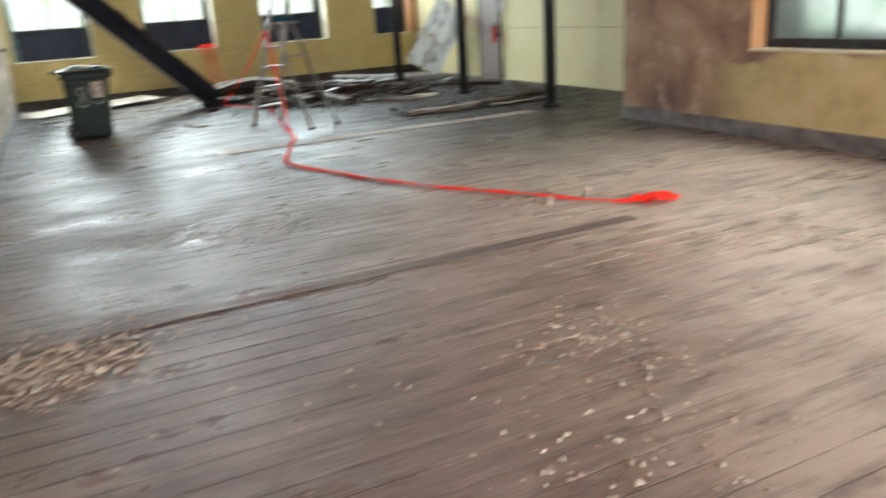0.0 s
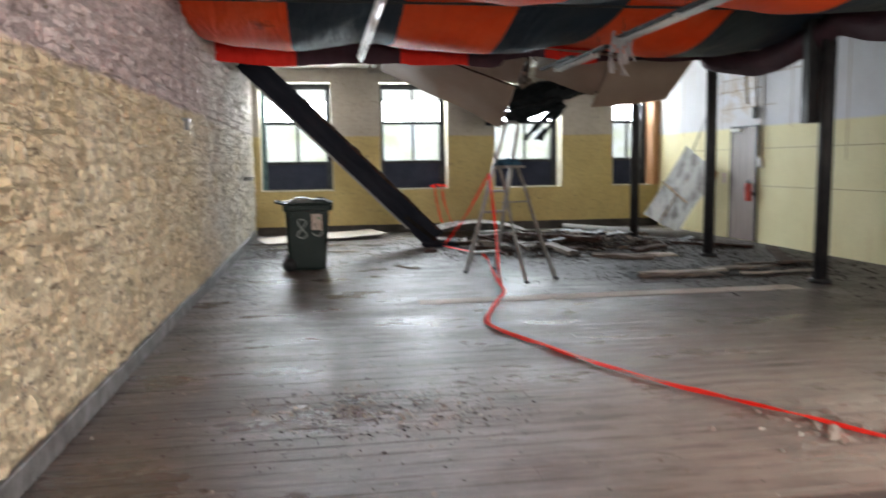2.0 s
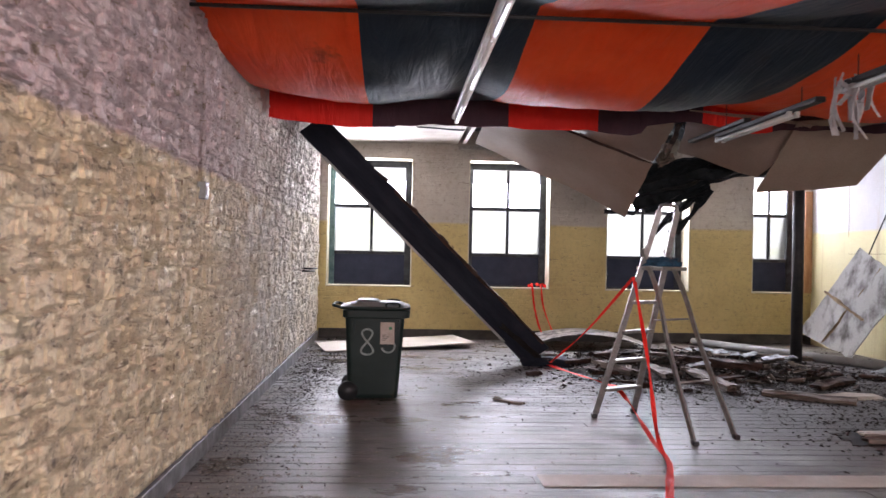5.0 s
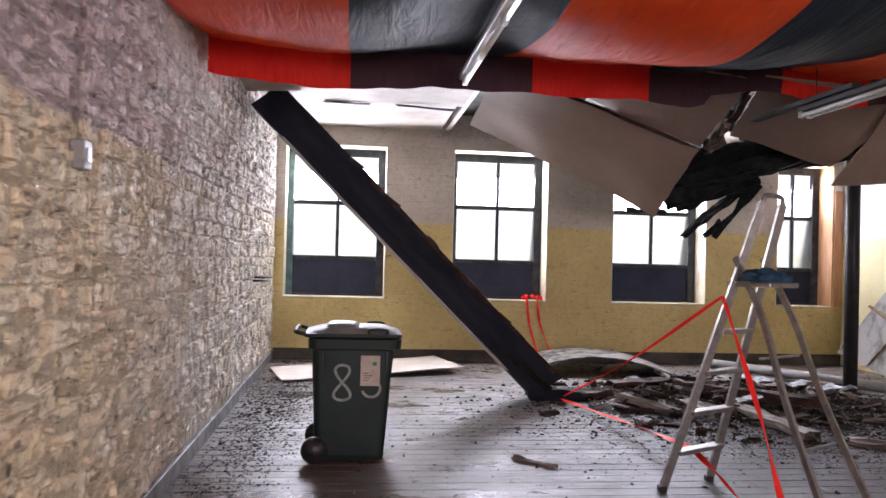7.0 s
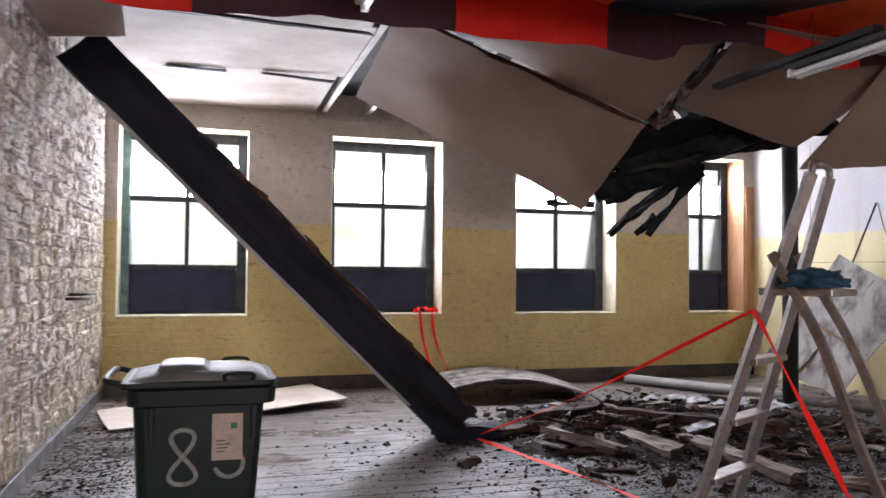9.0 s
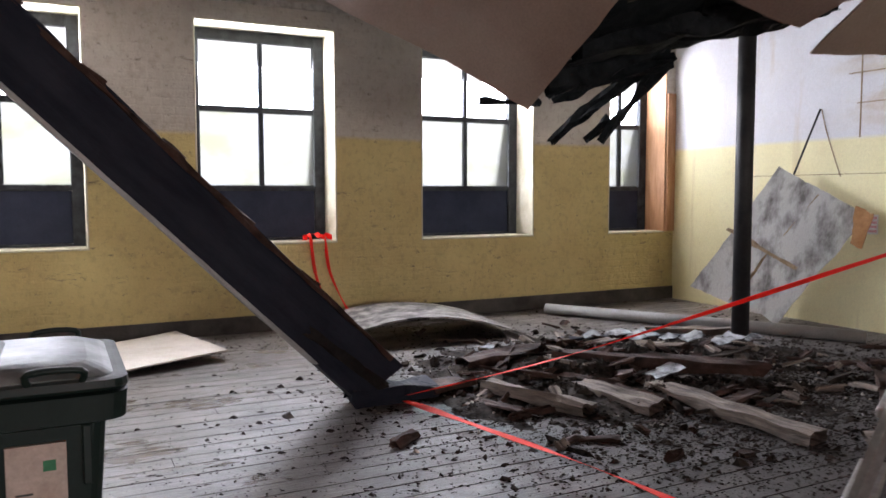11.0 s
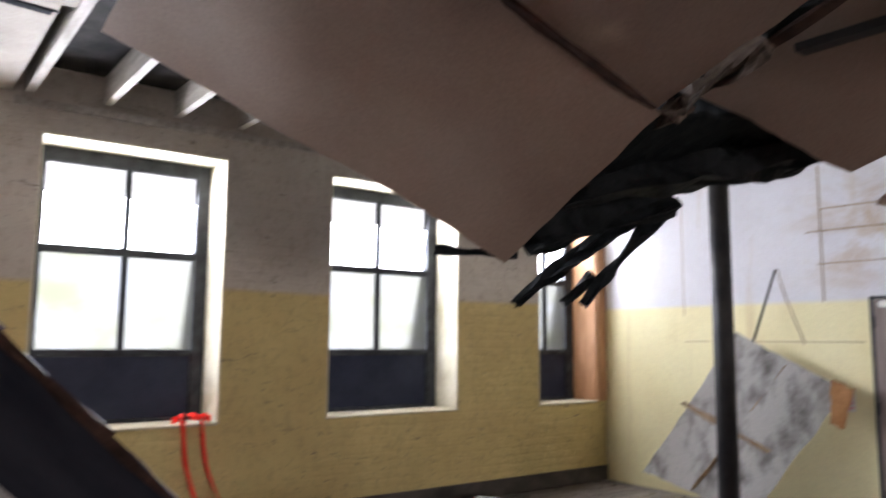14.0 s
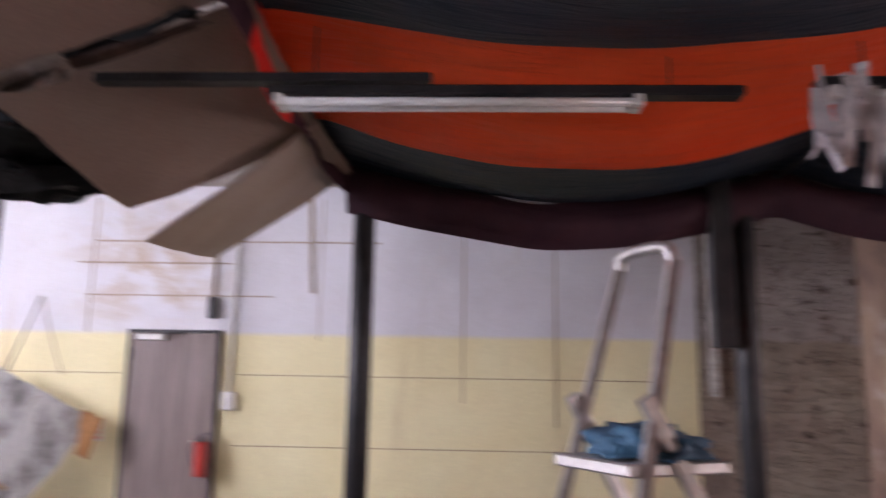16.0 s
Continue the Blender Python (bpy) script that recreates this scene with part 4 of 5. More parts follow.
# ---- floor pipe and fallen timbers ----
tagged(tube("grey_pipe", [(5.5, 17.05, 0.065), (6.2, 15.85, 0.065), (7.15, 14.15, 0.065)], 0.062, M_GREYPIPE, None, 16), "grey plastic pipe lying across the floor", "pipe")
PL = [((3.05, 14.25, 0.06), (3.37, 13.38, 0.05), 0.16, 0.1, M_GREYWOOD), ((3.65, 13.95, 0.06), (3.75, 13.2, 0.05), 0.13, 0.09, M_GREYWOOD), ((4.1, 13.7, 0.06), (4.14, 12.3, 0.05), 0.15, 0.1, M_GREYWOOD),
      ((3.75, 14.5, 0.15), (5.0, 13.4, 0.14), 0.14, 0.12, M_ROT), ((3.1, 14.75, 0.08), (4.3, 14.9, 0.12), 0.18, 0.14, M_ROT), ((4.4, 15.3, 0.08), (5.6, 14.8, 0.1), 0.2, 0.06, M_BEAM),
      ((2.6, 14.35, 0.04), (3.0, 14.45, 0.05), 0.3, 0.07, M_ROT), ((4.4, 12.3, 0.03), (5.2, 11.7, 0.03), 0.14, 0.05, M_GREYWOOD), ((5.2, 12.6, 0.03), (6.0, 13.2, 0.04), 0.15, 0.06, M_ROT),
      ((4.2, 10.12, 0.02), (5.3, 9.98, 0.03), 0.12, 0.025, M_GREYWOOD), ((4.3, 10.34, 0.02), (5.5, 10.22, 0.045), 0.13, 0.025, M_PALEBOARD), ((5.2, 10.5, 0.02), (6.3, 10.36, 0.05), 0.14, 0.025, M_GREYWOOD), ((5.5, 9.95, 0.02), (6.6, 10.05, 0.03), 0.11, 0.025, M_PALEBOARD), ((5.9, 10.8, 0.02), (7.2, 10.7, 0.04), 0.14, 0.03, M_GREYWOOD), ((4.7, 12.05, 0.02), (5.7, 12.12, 0.02), 0.2, 0.02, M_PALEBOARD), ((1.38, 11.85, 0.014), (1.66, 11.55, 0.014), 0.05, 0.02, M_GREYWOOD),
      ((5.6, 15.5, 0.05), (6.5, 14.9, 0.05), 0.12, 0.08, M_GREYWOOD), ((6.6, 10.6, 0.03), (7.5, 12.5, 0.03), 0.15, 0.05, M_ROT), ((6.3, 13.6, 0.03), (7.3, 12.6, 0.03), 0.12, 0.05, M_ROT), ((2.2, 13.55, 0.02), (2.0, 13.4, 0.02), 0.08, 0.04, M_ROT)]
for k, (a, b, w, h, mt) in enumerate(PL):
    tagged(timber("fallen_timber", a, b, w, h * 0.75, mt, seed=100 + k, rough=0.013, splinter=0.25, n=26, turn=(k * 37) % 20 - 10), "broken rotten timber lying in the debris", "timber", "fallen timbers")
pr = random.Random(77)
for k in range(290):
    x, y = pr.gauss(4.3, 1.0), pr.gauss(14.2, 0.8)
    if not (2.75 < x < 7.2 and 12.4 < y < 16.6):
        continue
    an, L = pr.uniform(0, 6.28), 0.07 + 0.5 * pr.random() ** 2.2
    z = 0.02 + max(0.0, 0.17 * math.exp(-(((x - 4.3) / 1.35) ** 2 + ((y - 14.5) / 0.95) ** 2) * 1.3) - 0.03)
    a = Vector((x, y, z))
    tagged(timber("wood_fragment", a, a + Vector((math.cos(an) * L, math.sin(an) * L, pr.uniform(-0.03, 0.09))), pr.uniform(0.02, 0.09), pr.uniform(0.008, 0.03), pr.choice([M_ROT, M_GREYWOOD, M_DIRT, M_ROT]), seed=300 + k, rough=0.012, splinter=0.08, n=5),
           "splintered piece of rotten wood in the heap", "fragment", "wood fragments")
for k, (x, y) in enumerate([(4.65, 15.1), (4.85, 14.95), (5.0, 14.85), (5.2, 14.7), (5.35, 14.55), (5.6, 14.4), (3.5, 15.0), (6.4, 13.2), (4.3, 13.75), (5.8, 14.3)]):
    s = 0.09 + 0.04 * (k % 3)
    tagged(sheet("torn_lining", [(x - s, y - s * 0.5, 0.12), (x + s, y - s * 0.6, 0.15), (x + s * 0.8, y + s * 0.6, 0.19), (x - s * 0.9, y + s * 0.5, 0.14)], 0.006, M_WHITESCRAP, None, 8, 6, 0.07, 0.09, 40 + k), "torn scrap of white lining on the heap", "scrap", "lining scraps")

def heap_z(x, y):
    e = math.exp(-(((x - 4.3) / 1.35) ** 2 + ((y - 14.5) / 0.95) ** 2) * 1.3)
    spread = math.exp(-(((x - 5.0) / 1.75) ** 2 + ((y - 13.9) / 1.3) ** 2))
    p = Vector((x, y, 1))
    lumps = 0.5 * noise.noise(p * 3) + 0.35 * noise.noise(p * 9) + 0.3 * noise.noise(p * 21)
    return max(0.0, 0.15 * e + 0.10 * e ** 0.5 * noise.noise(p * 3) + 0.05 * spread ** 0.6 * (lumps + 0.35) + 0.03 * spread * noise.noise(p * 14) - 0.02)


hv, hf = [], []
HNX, HNY = 190, 160
for j in range(HNY + 1):
    for i in range(HNX + 1):
        x, y = 2.45 + 5.2 * i / HNX, 11.5 + 5.2 * j / HNY
        hv.append((x, y, heap_z(x, y) - 0.004))
for j in range(HNY):
    for i in range(HNX):
        q = (j * (HNX + 1) + i, j * (HNX + 1) + i + 1, (j + 1) * (HNX + 1) + i + 1, (j + 1) * (HNX + 1) + i)
        if max(hv[k][2] for k in q) > 0:
            hf.append(q)
tagged(obj("debris_heap", hv, hf, M_DIRT), "low heap of black rotted debris on the floor", "debris", kind="stuff")

# ---- wheeled bin ----
def ring_loft(name, rings, mat, parent, caps=(True, True), smooth=False):
    n = len(rings[0])
    verts = [v for r in rings for v in r]
    faces = [(i * n + k, i * n + (k + 1) % n, (i + 1) * n + (k + 1) % n, (i + 1) * n + k) for i in range(len(rings) - 1) for k in range(n)]
    if caps[0]:
        faces.append(tuple(range(n))[::-1])
    if caps[1]:
        faces.append(tuple(range((len(rings) - 1) * n, len(rings) * n)))
    return obj(name, verts, faces, mat, parent, smooth)


def rounded(x0, x1, y0, y1, z, r=0.05, n=4):
    out = []
    for cx, cy, a0 in ((x1 - r, y1 - r, 0), (x0 + r, y1 - r, 90), (x0 + r, y0 + r, 180), (x1 - r, y0 + r, 270)):
        for k in range(n + 1):
            a = radians(a0 + 90 * k / n)
            out.append((cx + r * math.cos(a), cy + r * math.sin(a), z))
    return out


bin_ob = tagged(empty("wheelie_bin", (0.15, 12.0, 0)), "dark green wheeled bin with a pale lid and sprayed number", "bin")
ring_loft("body", [rounded(-0.24, 0.25, -0.24, 0.24, 0.02), rounded(-0.25, 0.255, -0.25, 0.25, 0.06), rounded(-0.285, 0.31, -0.285, 0.285, 0.88), rounded(-0.285, 0.31, -0.285, 0.285, 0.9)], M_BIN, bin_ob)
ring_loft("rim", [rounded(-0.285, 0.31, -0.285, 0.285, 0.868, 0.05), rounded(-0.31, 0.36, -0.315, 0.315, 0.88, 0.06), rounded(-0.31, 0.365, -0.32, 0.32, 0.955, 0.06), rounded(-0.28, 0.33, -0.29, 0.29, 0.965, 0.05)], M_BIN, bin_ob)
ring_loft("lid_rim", [rounded(-0.34, 0.362, -0.318, 0.318, 0.966, 0.06), rounded(-0.345, 0.368, -0.322, 0.322, 0.974, 0.06), rounded(-0.34, 0.365, -0.318, 0.318, 0.994, 0.06), rounded(-0.32, 0.345, -0.298, 0.298, 0.997, 0.06)], M_BIN, bin_ob)
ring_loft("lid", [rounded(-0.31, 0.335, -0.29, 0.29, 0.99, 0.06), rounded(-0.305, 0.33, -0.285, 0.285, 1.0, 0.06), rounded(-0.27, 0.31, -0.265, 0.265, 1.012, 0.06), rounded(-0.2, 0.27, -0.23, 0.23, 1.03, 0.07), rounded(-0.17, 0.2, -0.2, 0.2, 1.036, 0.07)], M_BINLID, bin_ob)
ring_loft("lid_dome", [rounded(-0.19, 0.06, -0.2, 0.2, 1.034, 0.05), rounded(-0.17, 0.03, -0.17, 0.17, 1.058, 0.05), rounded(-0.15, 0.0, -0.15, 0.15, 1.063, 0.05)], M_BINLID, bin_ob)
tube("grip", smooth_path([(-0.32, -0.24, 0.98), (-0.4, -0.24, 1.0), (-0.41, -0.1, 1.005), (-0.41, 0.1, 1.005), (-0.4, 0.24, 1.0), (-0.32, 0.24, 0.98)], 5), 0.016, M_BIN, bin_ob)
for s in (-0.16, 0.16):
    tube("lid_handle", smooth_path([(0.13, s * 1.9 - 0.0, 0.985), (0.13, s * 2.02, 1.03), (0.25, s * 2.02, 1.03), (0.25, s * 1.9, 0.985)], 4), 0.010, M_BIN, bin_ob)
for s in (-0.26, 0.26):
    w = tube("wheel", [(-0.245, s - 0.03, 0.1), (-0.245, s + 0.03, 0.1)], 0.1, M_BLACK, bin_ob, 20)
for x in (-0.2, 0.26):
    box("corner_rib", (x - 0.012, -0.3, 0.7), (x + 0.012, -0.265, 0.87), M_BIN, bin_ob, 0.004)


def on_side(u, z, lift=0.004):
    """A point on the bin's long side at u along it and height z."""
    return (u, -0.25 - 0.035 * (z - 0.06) / 0.82 - lift, z)


box("label", (0.07, -0.298, 0.60), (0.21, -0.2685, 0.83), M_LABEL, bin_ob, m=Matrix.Rotation(0.0, 4, "X"))
box("label_print", (0.155, -0.2995, 0.755), (0.185, -0.29, 0.785), M_GREENINK, bin_ob)
for k in range(4):
    box("label_bar", (0.09, -0.2993, 0.64 + k * 0.018), (0.13 + 0.012 * (k % 3), -0.29, 0.646 + k * 0.018), M_INK, bin_ob)
eight = [on_side(0.0 - 0.0 + 0.055 * math.sin(2 * a) * (0.95 if math.cos(a) > 0 else 1.1) - 0.06, 0.62 + 0.135 * math.cos(a)) for a in [2 * math.pi * k / 40 for k in range(41)]]
tube("sprayed_figure", eight, 0, M_CHALK, bin_ob, flat=(0.004, 0.02))
bin_ob.scale = (1, 1, 0.945)
hook = [on_side(0.15 + 0.065 * math.cos(a), 0.575 + 0.065 * math.sin(a)) for a in [radians(d) for d in range(-165, 60, 12)]]
tube("sprayed_figure", hook, 0, M_CHALK, bin_ob, flat=(0.004, 0.02))

# ---- step ladder ----
lad = tagged(empty("step_ladder", (2.70, 10.62, 0)), "paint-worn aluminium step ladder standing open", "ladder")
ux, uy = Vector((0.47, -0.88, 0)), Vector((0.88, 0.47, 0))   # across the spread, along the treads
A0, TOP = ux * -0.565, ux * -0.05 + uy * 0.03 + Vector((0.05, -0.03, 0)) + Vector((0, 0, 1.90))
for s in (-1, 1):
    f = A0 + uy * 0.25 * s
    t = TOP + uy * 0.11 * s
    tube("stile", [f, f.lerp(t, 0.5), t], 0, M_ALU, lad, flat=(0.026, 0.05))
    q = ux * 0.60 + uy * 0.25 * s
    k = f.lerp(t, 0.735)
    tube("back_leg", smooth_path([q, q.lerp(k, 0.5) + ux * 0.035, q.lerp(k, 0.85) + ux * 0.10, k + ux * 0.0 + Vector((0, 0, 0.16))], 5), 0, M_ALU, lad, flat=(0.024, 0.036))
    for p in (f, q):
        box("foot", p + Vector((-0.025, -0.03, 0)), p + Vector((0.025, 0.03, 0.04)), M_BLACK, lad, 0.006)
c = TOP
tube("top_loop", smooth_path([c - uy * 0.11, c - uy * 0.08 + Vector((0, 0, 0.045)), c + uy * 0.08 + Vector((0, 0, 0.045)), c + uy * 0.11], 6), 0.017, M_ALU, lad)
for z in (0.27, 0.54, 0.81, 1.08):
    p = A0.lerp(TOP, z / 1.93)
    hw = 0.25 - 0.14 * z / 1.93
    m = Matrix((( *ux[:2], 0), (*uy[:2], 0), (0, 0, 1))).transposed().to_4x4()
    m.translation = Vector((p.x, p.y, z))
    box("tread", (-0.035, -hw, -0.014), (0.05, hw, 0.014), M_ALU, lad, 0.004, m)
p = A0.lerp(TOP, 1.36 / 1.93)
m = m.copy()
m.translation = Vector((p.x, p.y, 1.39))
box("platform", (-0.04, -0.155, -0.016), (0.27, 0.155, 0.016), M_ALU, lad, 0.005, m)
for z in (0.45, 0.95):
    q = (ux * 0.56).lerp(A0.lerp(TOP, 0.735), z / 1.42)
    tube("brace", [q - uy * 0.21 + Vector((0, 0, z - q.z)), q + uy * 0.21 + Vector((0, 0, z - q.z))], 0.009, M_ALU, lad)
# cloth on the platform
bm = bmesh.new()
bmesh.ops.create_icosphere(bm, subdivisions=4, radius=1)
for v in bm.verts:
    k = v.co.copy()
    d = 1 + 0.35 * noise.noise(k * 2.2) + 0.25 * noise.noise(k * 5)
    v.co = Vector((k.x * 0.165 * d, k.y * 0.13 * d, max(-0.02, k.z * 0.06 * d)))
rg = tagged(from_bm("crumpled_cloth", bm, M_BLUECLOTH, None, True), "crumpled dark blue cloth lying on the ladder platform", "cloth")
rg.matrix_basis = pose(2.70 + p.x + 0.06, 10.62 + p.y - 0.12, 1.43, 0, 0, 28)

# ---- barrier tape ----
base = Vector((2.70, 10.62, 0))
knee = base + A0.lerp(TOP, 1.33 / 1.93) - uy * 0.17 - ux * 0.04
low = base + A0.lerp(TOP, 0.27 / 1.93) + uy * 0.0 - ux * 0.05


def tape(keys, w=0.035, twist=0.3, label="fluorescent red barrier tape", parent=None, seed=0):
    pts = smooth_path(keys, 10)
    verts, faces = [], []
    for i, q in enumerate(pts):
        d = (pts[min(i + 1, len(pts) - 1)] - pts[max(i - 1, 0)]).normalized()
        ref = Vector((0, 0, 1)) if abs(d.z) < 0.95 else Vector((0, 1, 0))
        s = d.cross(ref).normalized()
        u = s.cross(d)
        a = twist * 3.2 * noise.noise(Vector((i * 0.13 + seed, seed, 0)))
        s = s * math.cos(a) + u * math.sin(a)
        up = s.cross(d).normalized() * 0.0008
        verts += [q - s * w / 2 - up, q + s * w / 2 - up, q + s * w / 2 + up, q - s * w / 2 + up]
    n = 4
    for i in range(len(pts) - 1):
        for k in range(n):
            faces.append((i * n + k, i * n + (k + 1) % n, (i + 1) * n + (k + 1) % n, (i + 1) * n + k))
    faces += [(3, 2, 1, 0), tuple(range(len(verts) - 4, len(verts)))]
    return tagged(obj("barrier_tape", verts, faces, M_TAPE), label, "tape", "barrier tapes")


tape([knee, knee.lerp(Vector((2.5, 14.2, 0.1)), 0.5) - Vector((0, 0, 0.05)), (2.45, 14.22, 0.06)], 0.03, 0.25, "red barrier tape stretched from ladder to beam foot", seed=1)
tape([(2.42, 14.2, 0.03), (2.55, 13.4, 0.05), (2.62, 12.3, 0.12), low], 0.045, 0.35, "red barrier tape slung low to the ladder", seed=2)
tape([knee, knee.lerp(Vector((2.38, 9.6, 0)), 0.5), (2.38, 9.75, 0.12), (2.35, 9.42, 0.012), (2.16, 8.9, 0.012), (1.96, 8.3, 0.014), (1.8, 7.7, 0.02), (2.05, 6.85, 0.014), (2.37, 5.98, 0.014), (2.68, 5.4, 0.02), (2.94, 5.03, 0.014), (3.31, 4.4, 0.02), (3.66, 4.16, 0.03)], 0.036, 0.75, "red barrier tape trailing from the ladder over the floor", seed=3)
tape([low, low + Vector((0.0, -0.4, -0.08)), (2.40, 9.9, 0.05), (2.36, 9.45, 0.02), (2.2, 8.95, 0.016), (1.93, 8.2, 0.022), (1.84, 7.65, 0.014), (2.1, 6.75, 0.022), (2.42, 5.93, 0.02), (2.89, 5.1, 0.022), (3.34, 4.36, 0.016), (3.72, 4.14, 0.05)], 0.036, 0.75, "second red barrier tape trailing over the floor", seed=4)
tape([(3.45, 4.26, 0.03), (3.58, 4.2, 0.05), (3.7, 4.1, 0.04), (3.76, 4.18, 0.03), (3.62, 4.24, 0.02), (3.52, 4.16, 0.03), (3.66, 4.12, 0.06)], 0.07, 1.0, "bunched end of red barrier tape", seed=5)
tape([(2.72, 17.55, 0.94), (2.74, 17.40, 0.97), (2.79, 17.405, 0.6), (2.85, 17.2, 0.25), (2.9, 17.0, 0.12)], 0.035, 0.4, "red barrier tape hanging over the window sill", seed=6)
tape([(2.92, 17.55, 0.94), (2.9, 17.40, 0.97), (2.95, 17.4, 0.6), (3.05, 17.2, 0.25), (3.1, 17.0, 0.12)], 0.035, 0.4, "red barrier tape hanging over the window sill", seed=7)
tape([(2.68, 17.47, 0.935), (2.75, 17.46, 1.0), (2.85, 17.45, 0.985), (2.96, 17.46, 0.99), (2.98, 17.5, 0.94)], 0.07, 0.6, "bunched red barrier tape on the window sill", seed=8)
tape([(6.05, 2.97, 0.92), (6.03, 2.87, 0.9), (6.04, 2.92, 0.7), (6.03, 2.82, 0.62), (6.04, 2.75, 0.88)], 0.06, 0.8, "bunched red barrier tape on the side window sill", seed=9)

# ---- fixtures on the walls ----
sock = tagged(empty("socket_box", (XL + 0.03, 9.37, 1.88)), "small metal switch box on the stone wall", "switch box")
box("body", (-0.03, -0.045, -0.06), (0.03, 0.045, 0.06), M_GREYPIPE, sock, 0.006)
box("rocker", (0.031, -0.02, -0.03), (0.038, 0.02, 0.03), M_WHITE, sock, 0.003)
tube("conduit", [(-0.005, 0, 0.06), (-0.005, 0, 1.2)], 0.012, M_STONE, sock)
for z, y0, y1 in ((1.235, 15.3, 15.9), (1.205, 15.05, 15.55)):
    tagged(tube("wall_bracket", [(XL - 0.02, y0, z), (XL + 0.10, y0 + 0.02, z), (XL + 0.14, y1, z - 0.01)], 0.013, M_IRON), "dark iron bracket bar on the stone wall", "bracket", "wall brackets")
tube_c = tagged(tube("wall_conduit", [(XR - 0.018, 13.36, 1.44), (XR - 0.018, 13.36, 3.38)], 0.014, M_WHITE), "white electrical conduit down the wallboard", "conduit")
tagged(box("switch_box", (XR - 0.05, 13.3, 1.3), (XR - 0.002, 13.42, 1.47), M_WHITE, bevel=0.008), "white plastic switch box on the wallboard", "switch")
tagged(box("alarm_sounder", (XR - 0.06, 13.52, 2.14), (XR - 0.002, 13.6, 2.34), M_IRON, bevel=0.01), "small dark alarm sounder above the door", "sounder")
tagged(tube("alarm_cable", [(XR - 0.012, 13.56, 2.34), (XR - 0.012, 13.57, 3.3)], 0.012, M_SEAM), "brown cable running up from the sounder", "cable")
tagged(tube("loose_cable", smooth_path([(6.9, 12.5, 3.38), (6.95, 12.48, 3.0), (7.0, 12.45, 2.3)], 5), 0.02, M_SEAM, None, 6), "loose brown cable hanging from the ceiling", "cable")
sign = tagged(empty("notice", (XR - 0.003, 14.58, 1.1)), "small faded pink notice on the wallboard", "notice")
box("paper", (-0.003, -0.06, -0.1), (0.001, 0.06, 0.1), M_WHITE, sign)
for k in range(4):
    box("print_bar", (-0.005, -0.045, -0.08 + k * 0.045), (-0.0028, 0.045, -0.055 + k * 0.045), M_PINK, sign)
ext = tagged(empty("fire_extinguisher", (7.70, 13.55, 0.72)), "small red fire extinguisher hung beside the door", "extinguisher")
tube("cylinder", [(0, 0, 0), (0, 0, 0.02), (0, 0, 0.27), (0, 0, 0.30)], 0.055, M_EXT, ext, 18)
tube("neck", [(0, 0, 0.3), (0, 0, 0.35)], 0.02, M_IRON, ext, 10)
tube("lever", [(0, 0.02, 0.35), (0, -0.07, 0.38)], 0.009, M_BLACK, ext, 6)
tube("hose", smooth_path([(0, 0.02, 0.33), (-0.02, 0.09, 0.25), (0, 0.07, 0.08)], 5), 0.01, M_BLACK, ext, 6)
box("bracket", (0.03, -0.02, 0.1), (0.1, 0.02, 0.16), M_IRON, ext, 0.004)
for k, (y, z0, z1) in enumerate([(3.82, 2.6, 0.95), (3.75, 2.4, 1.25)]):
    tagged(tube("dangling_rope", smooth_path([(XP - 0.02, y, z0), (XP - 0.03, y + 0.02, (z0 + z1) / 2 + 0.1), (XP - 0.025, y - 0.04, z1 + 0.2), (XP - 0.03, y + 0.03, z1)], 6), 0.008, M_RAG, None, 6), "pale cord hanging on the plaster wall", "cord", "wall cords")
bm = bmesh.new()
bmesh.ops.create_cone(bm, segments=10, radius1=0.05, radius2=0.012, depth=0.2, cap_ends=True)
tas = tagged(from_bm("cord_tassel", bm, M_RAG), "pale frayed tassel hanging on the plaster wall", "tassel")
tas.location = (XP - 0.055, 3.2, 1.22)
tagged(tube("thin_rope", [(XP - 0.055, 3.2, 1.3), (XP - 0.03, 3.2, 2.4)], 0.006, M_RAG, None, 5), "thin pale cord above the tassel", "cord")

# Flat sheet on top of the boards; the hole's shade is its dark colour.
tagged(sheet("gap_shade_sheet", [(4.05, 10.0, 0.0025), (5.75, 9.92, 0.0025), (5.8, 10.5, 0.0025), (4.12, 10.45, 0.0025)], 0.003, M_DECK, None, 18, 8, 0.0, 0.14, 12), "flat dark sheet standing for the shade of missing rotten floorboards", "floor gap", kind="structure")
# ---- pale repair strip and dark joint in the floor ----
tagged(box("floor_strip", (1.34, 8.88, 0.0005), (5.65, 9.14, 0.006), M_PALEBOARD, bevel=0.002), "worn pale board strip laid across the floor", "floor strip", kind="structure")
tagged(box("floor_joint_strip", (XL + 0.05, 3.88, 0.0005), (3.2, 4.0, 0.006), M_STRIP, bevel=0.002), "dark timber strip let into the floor", "floor strip", kind="structure")


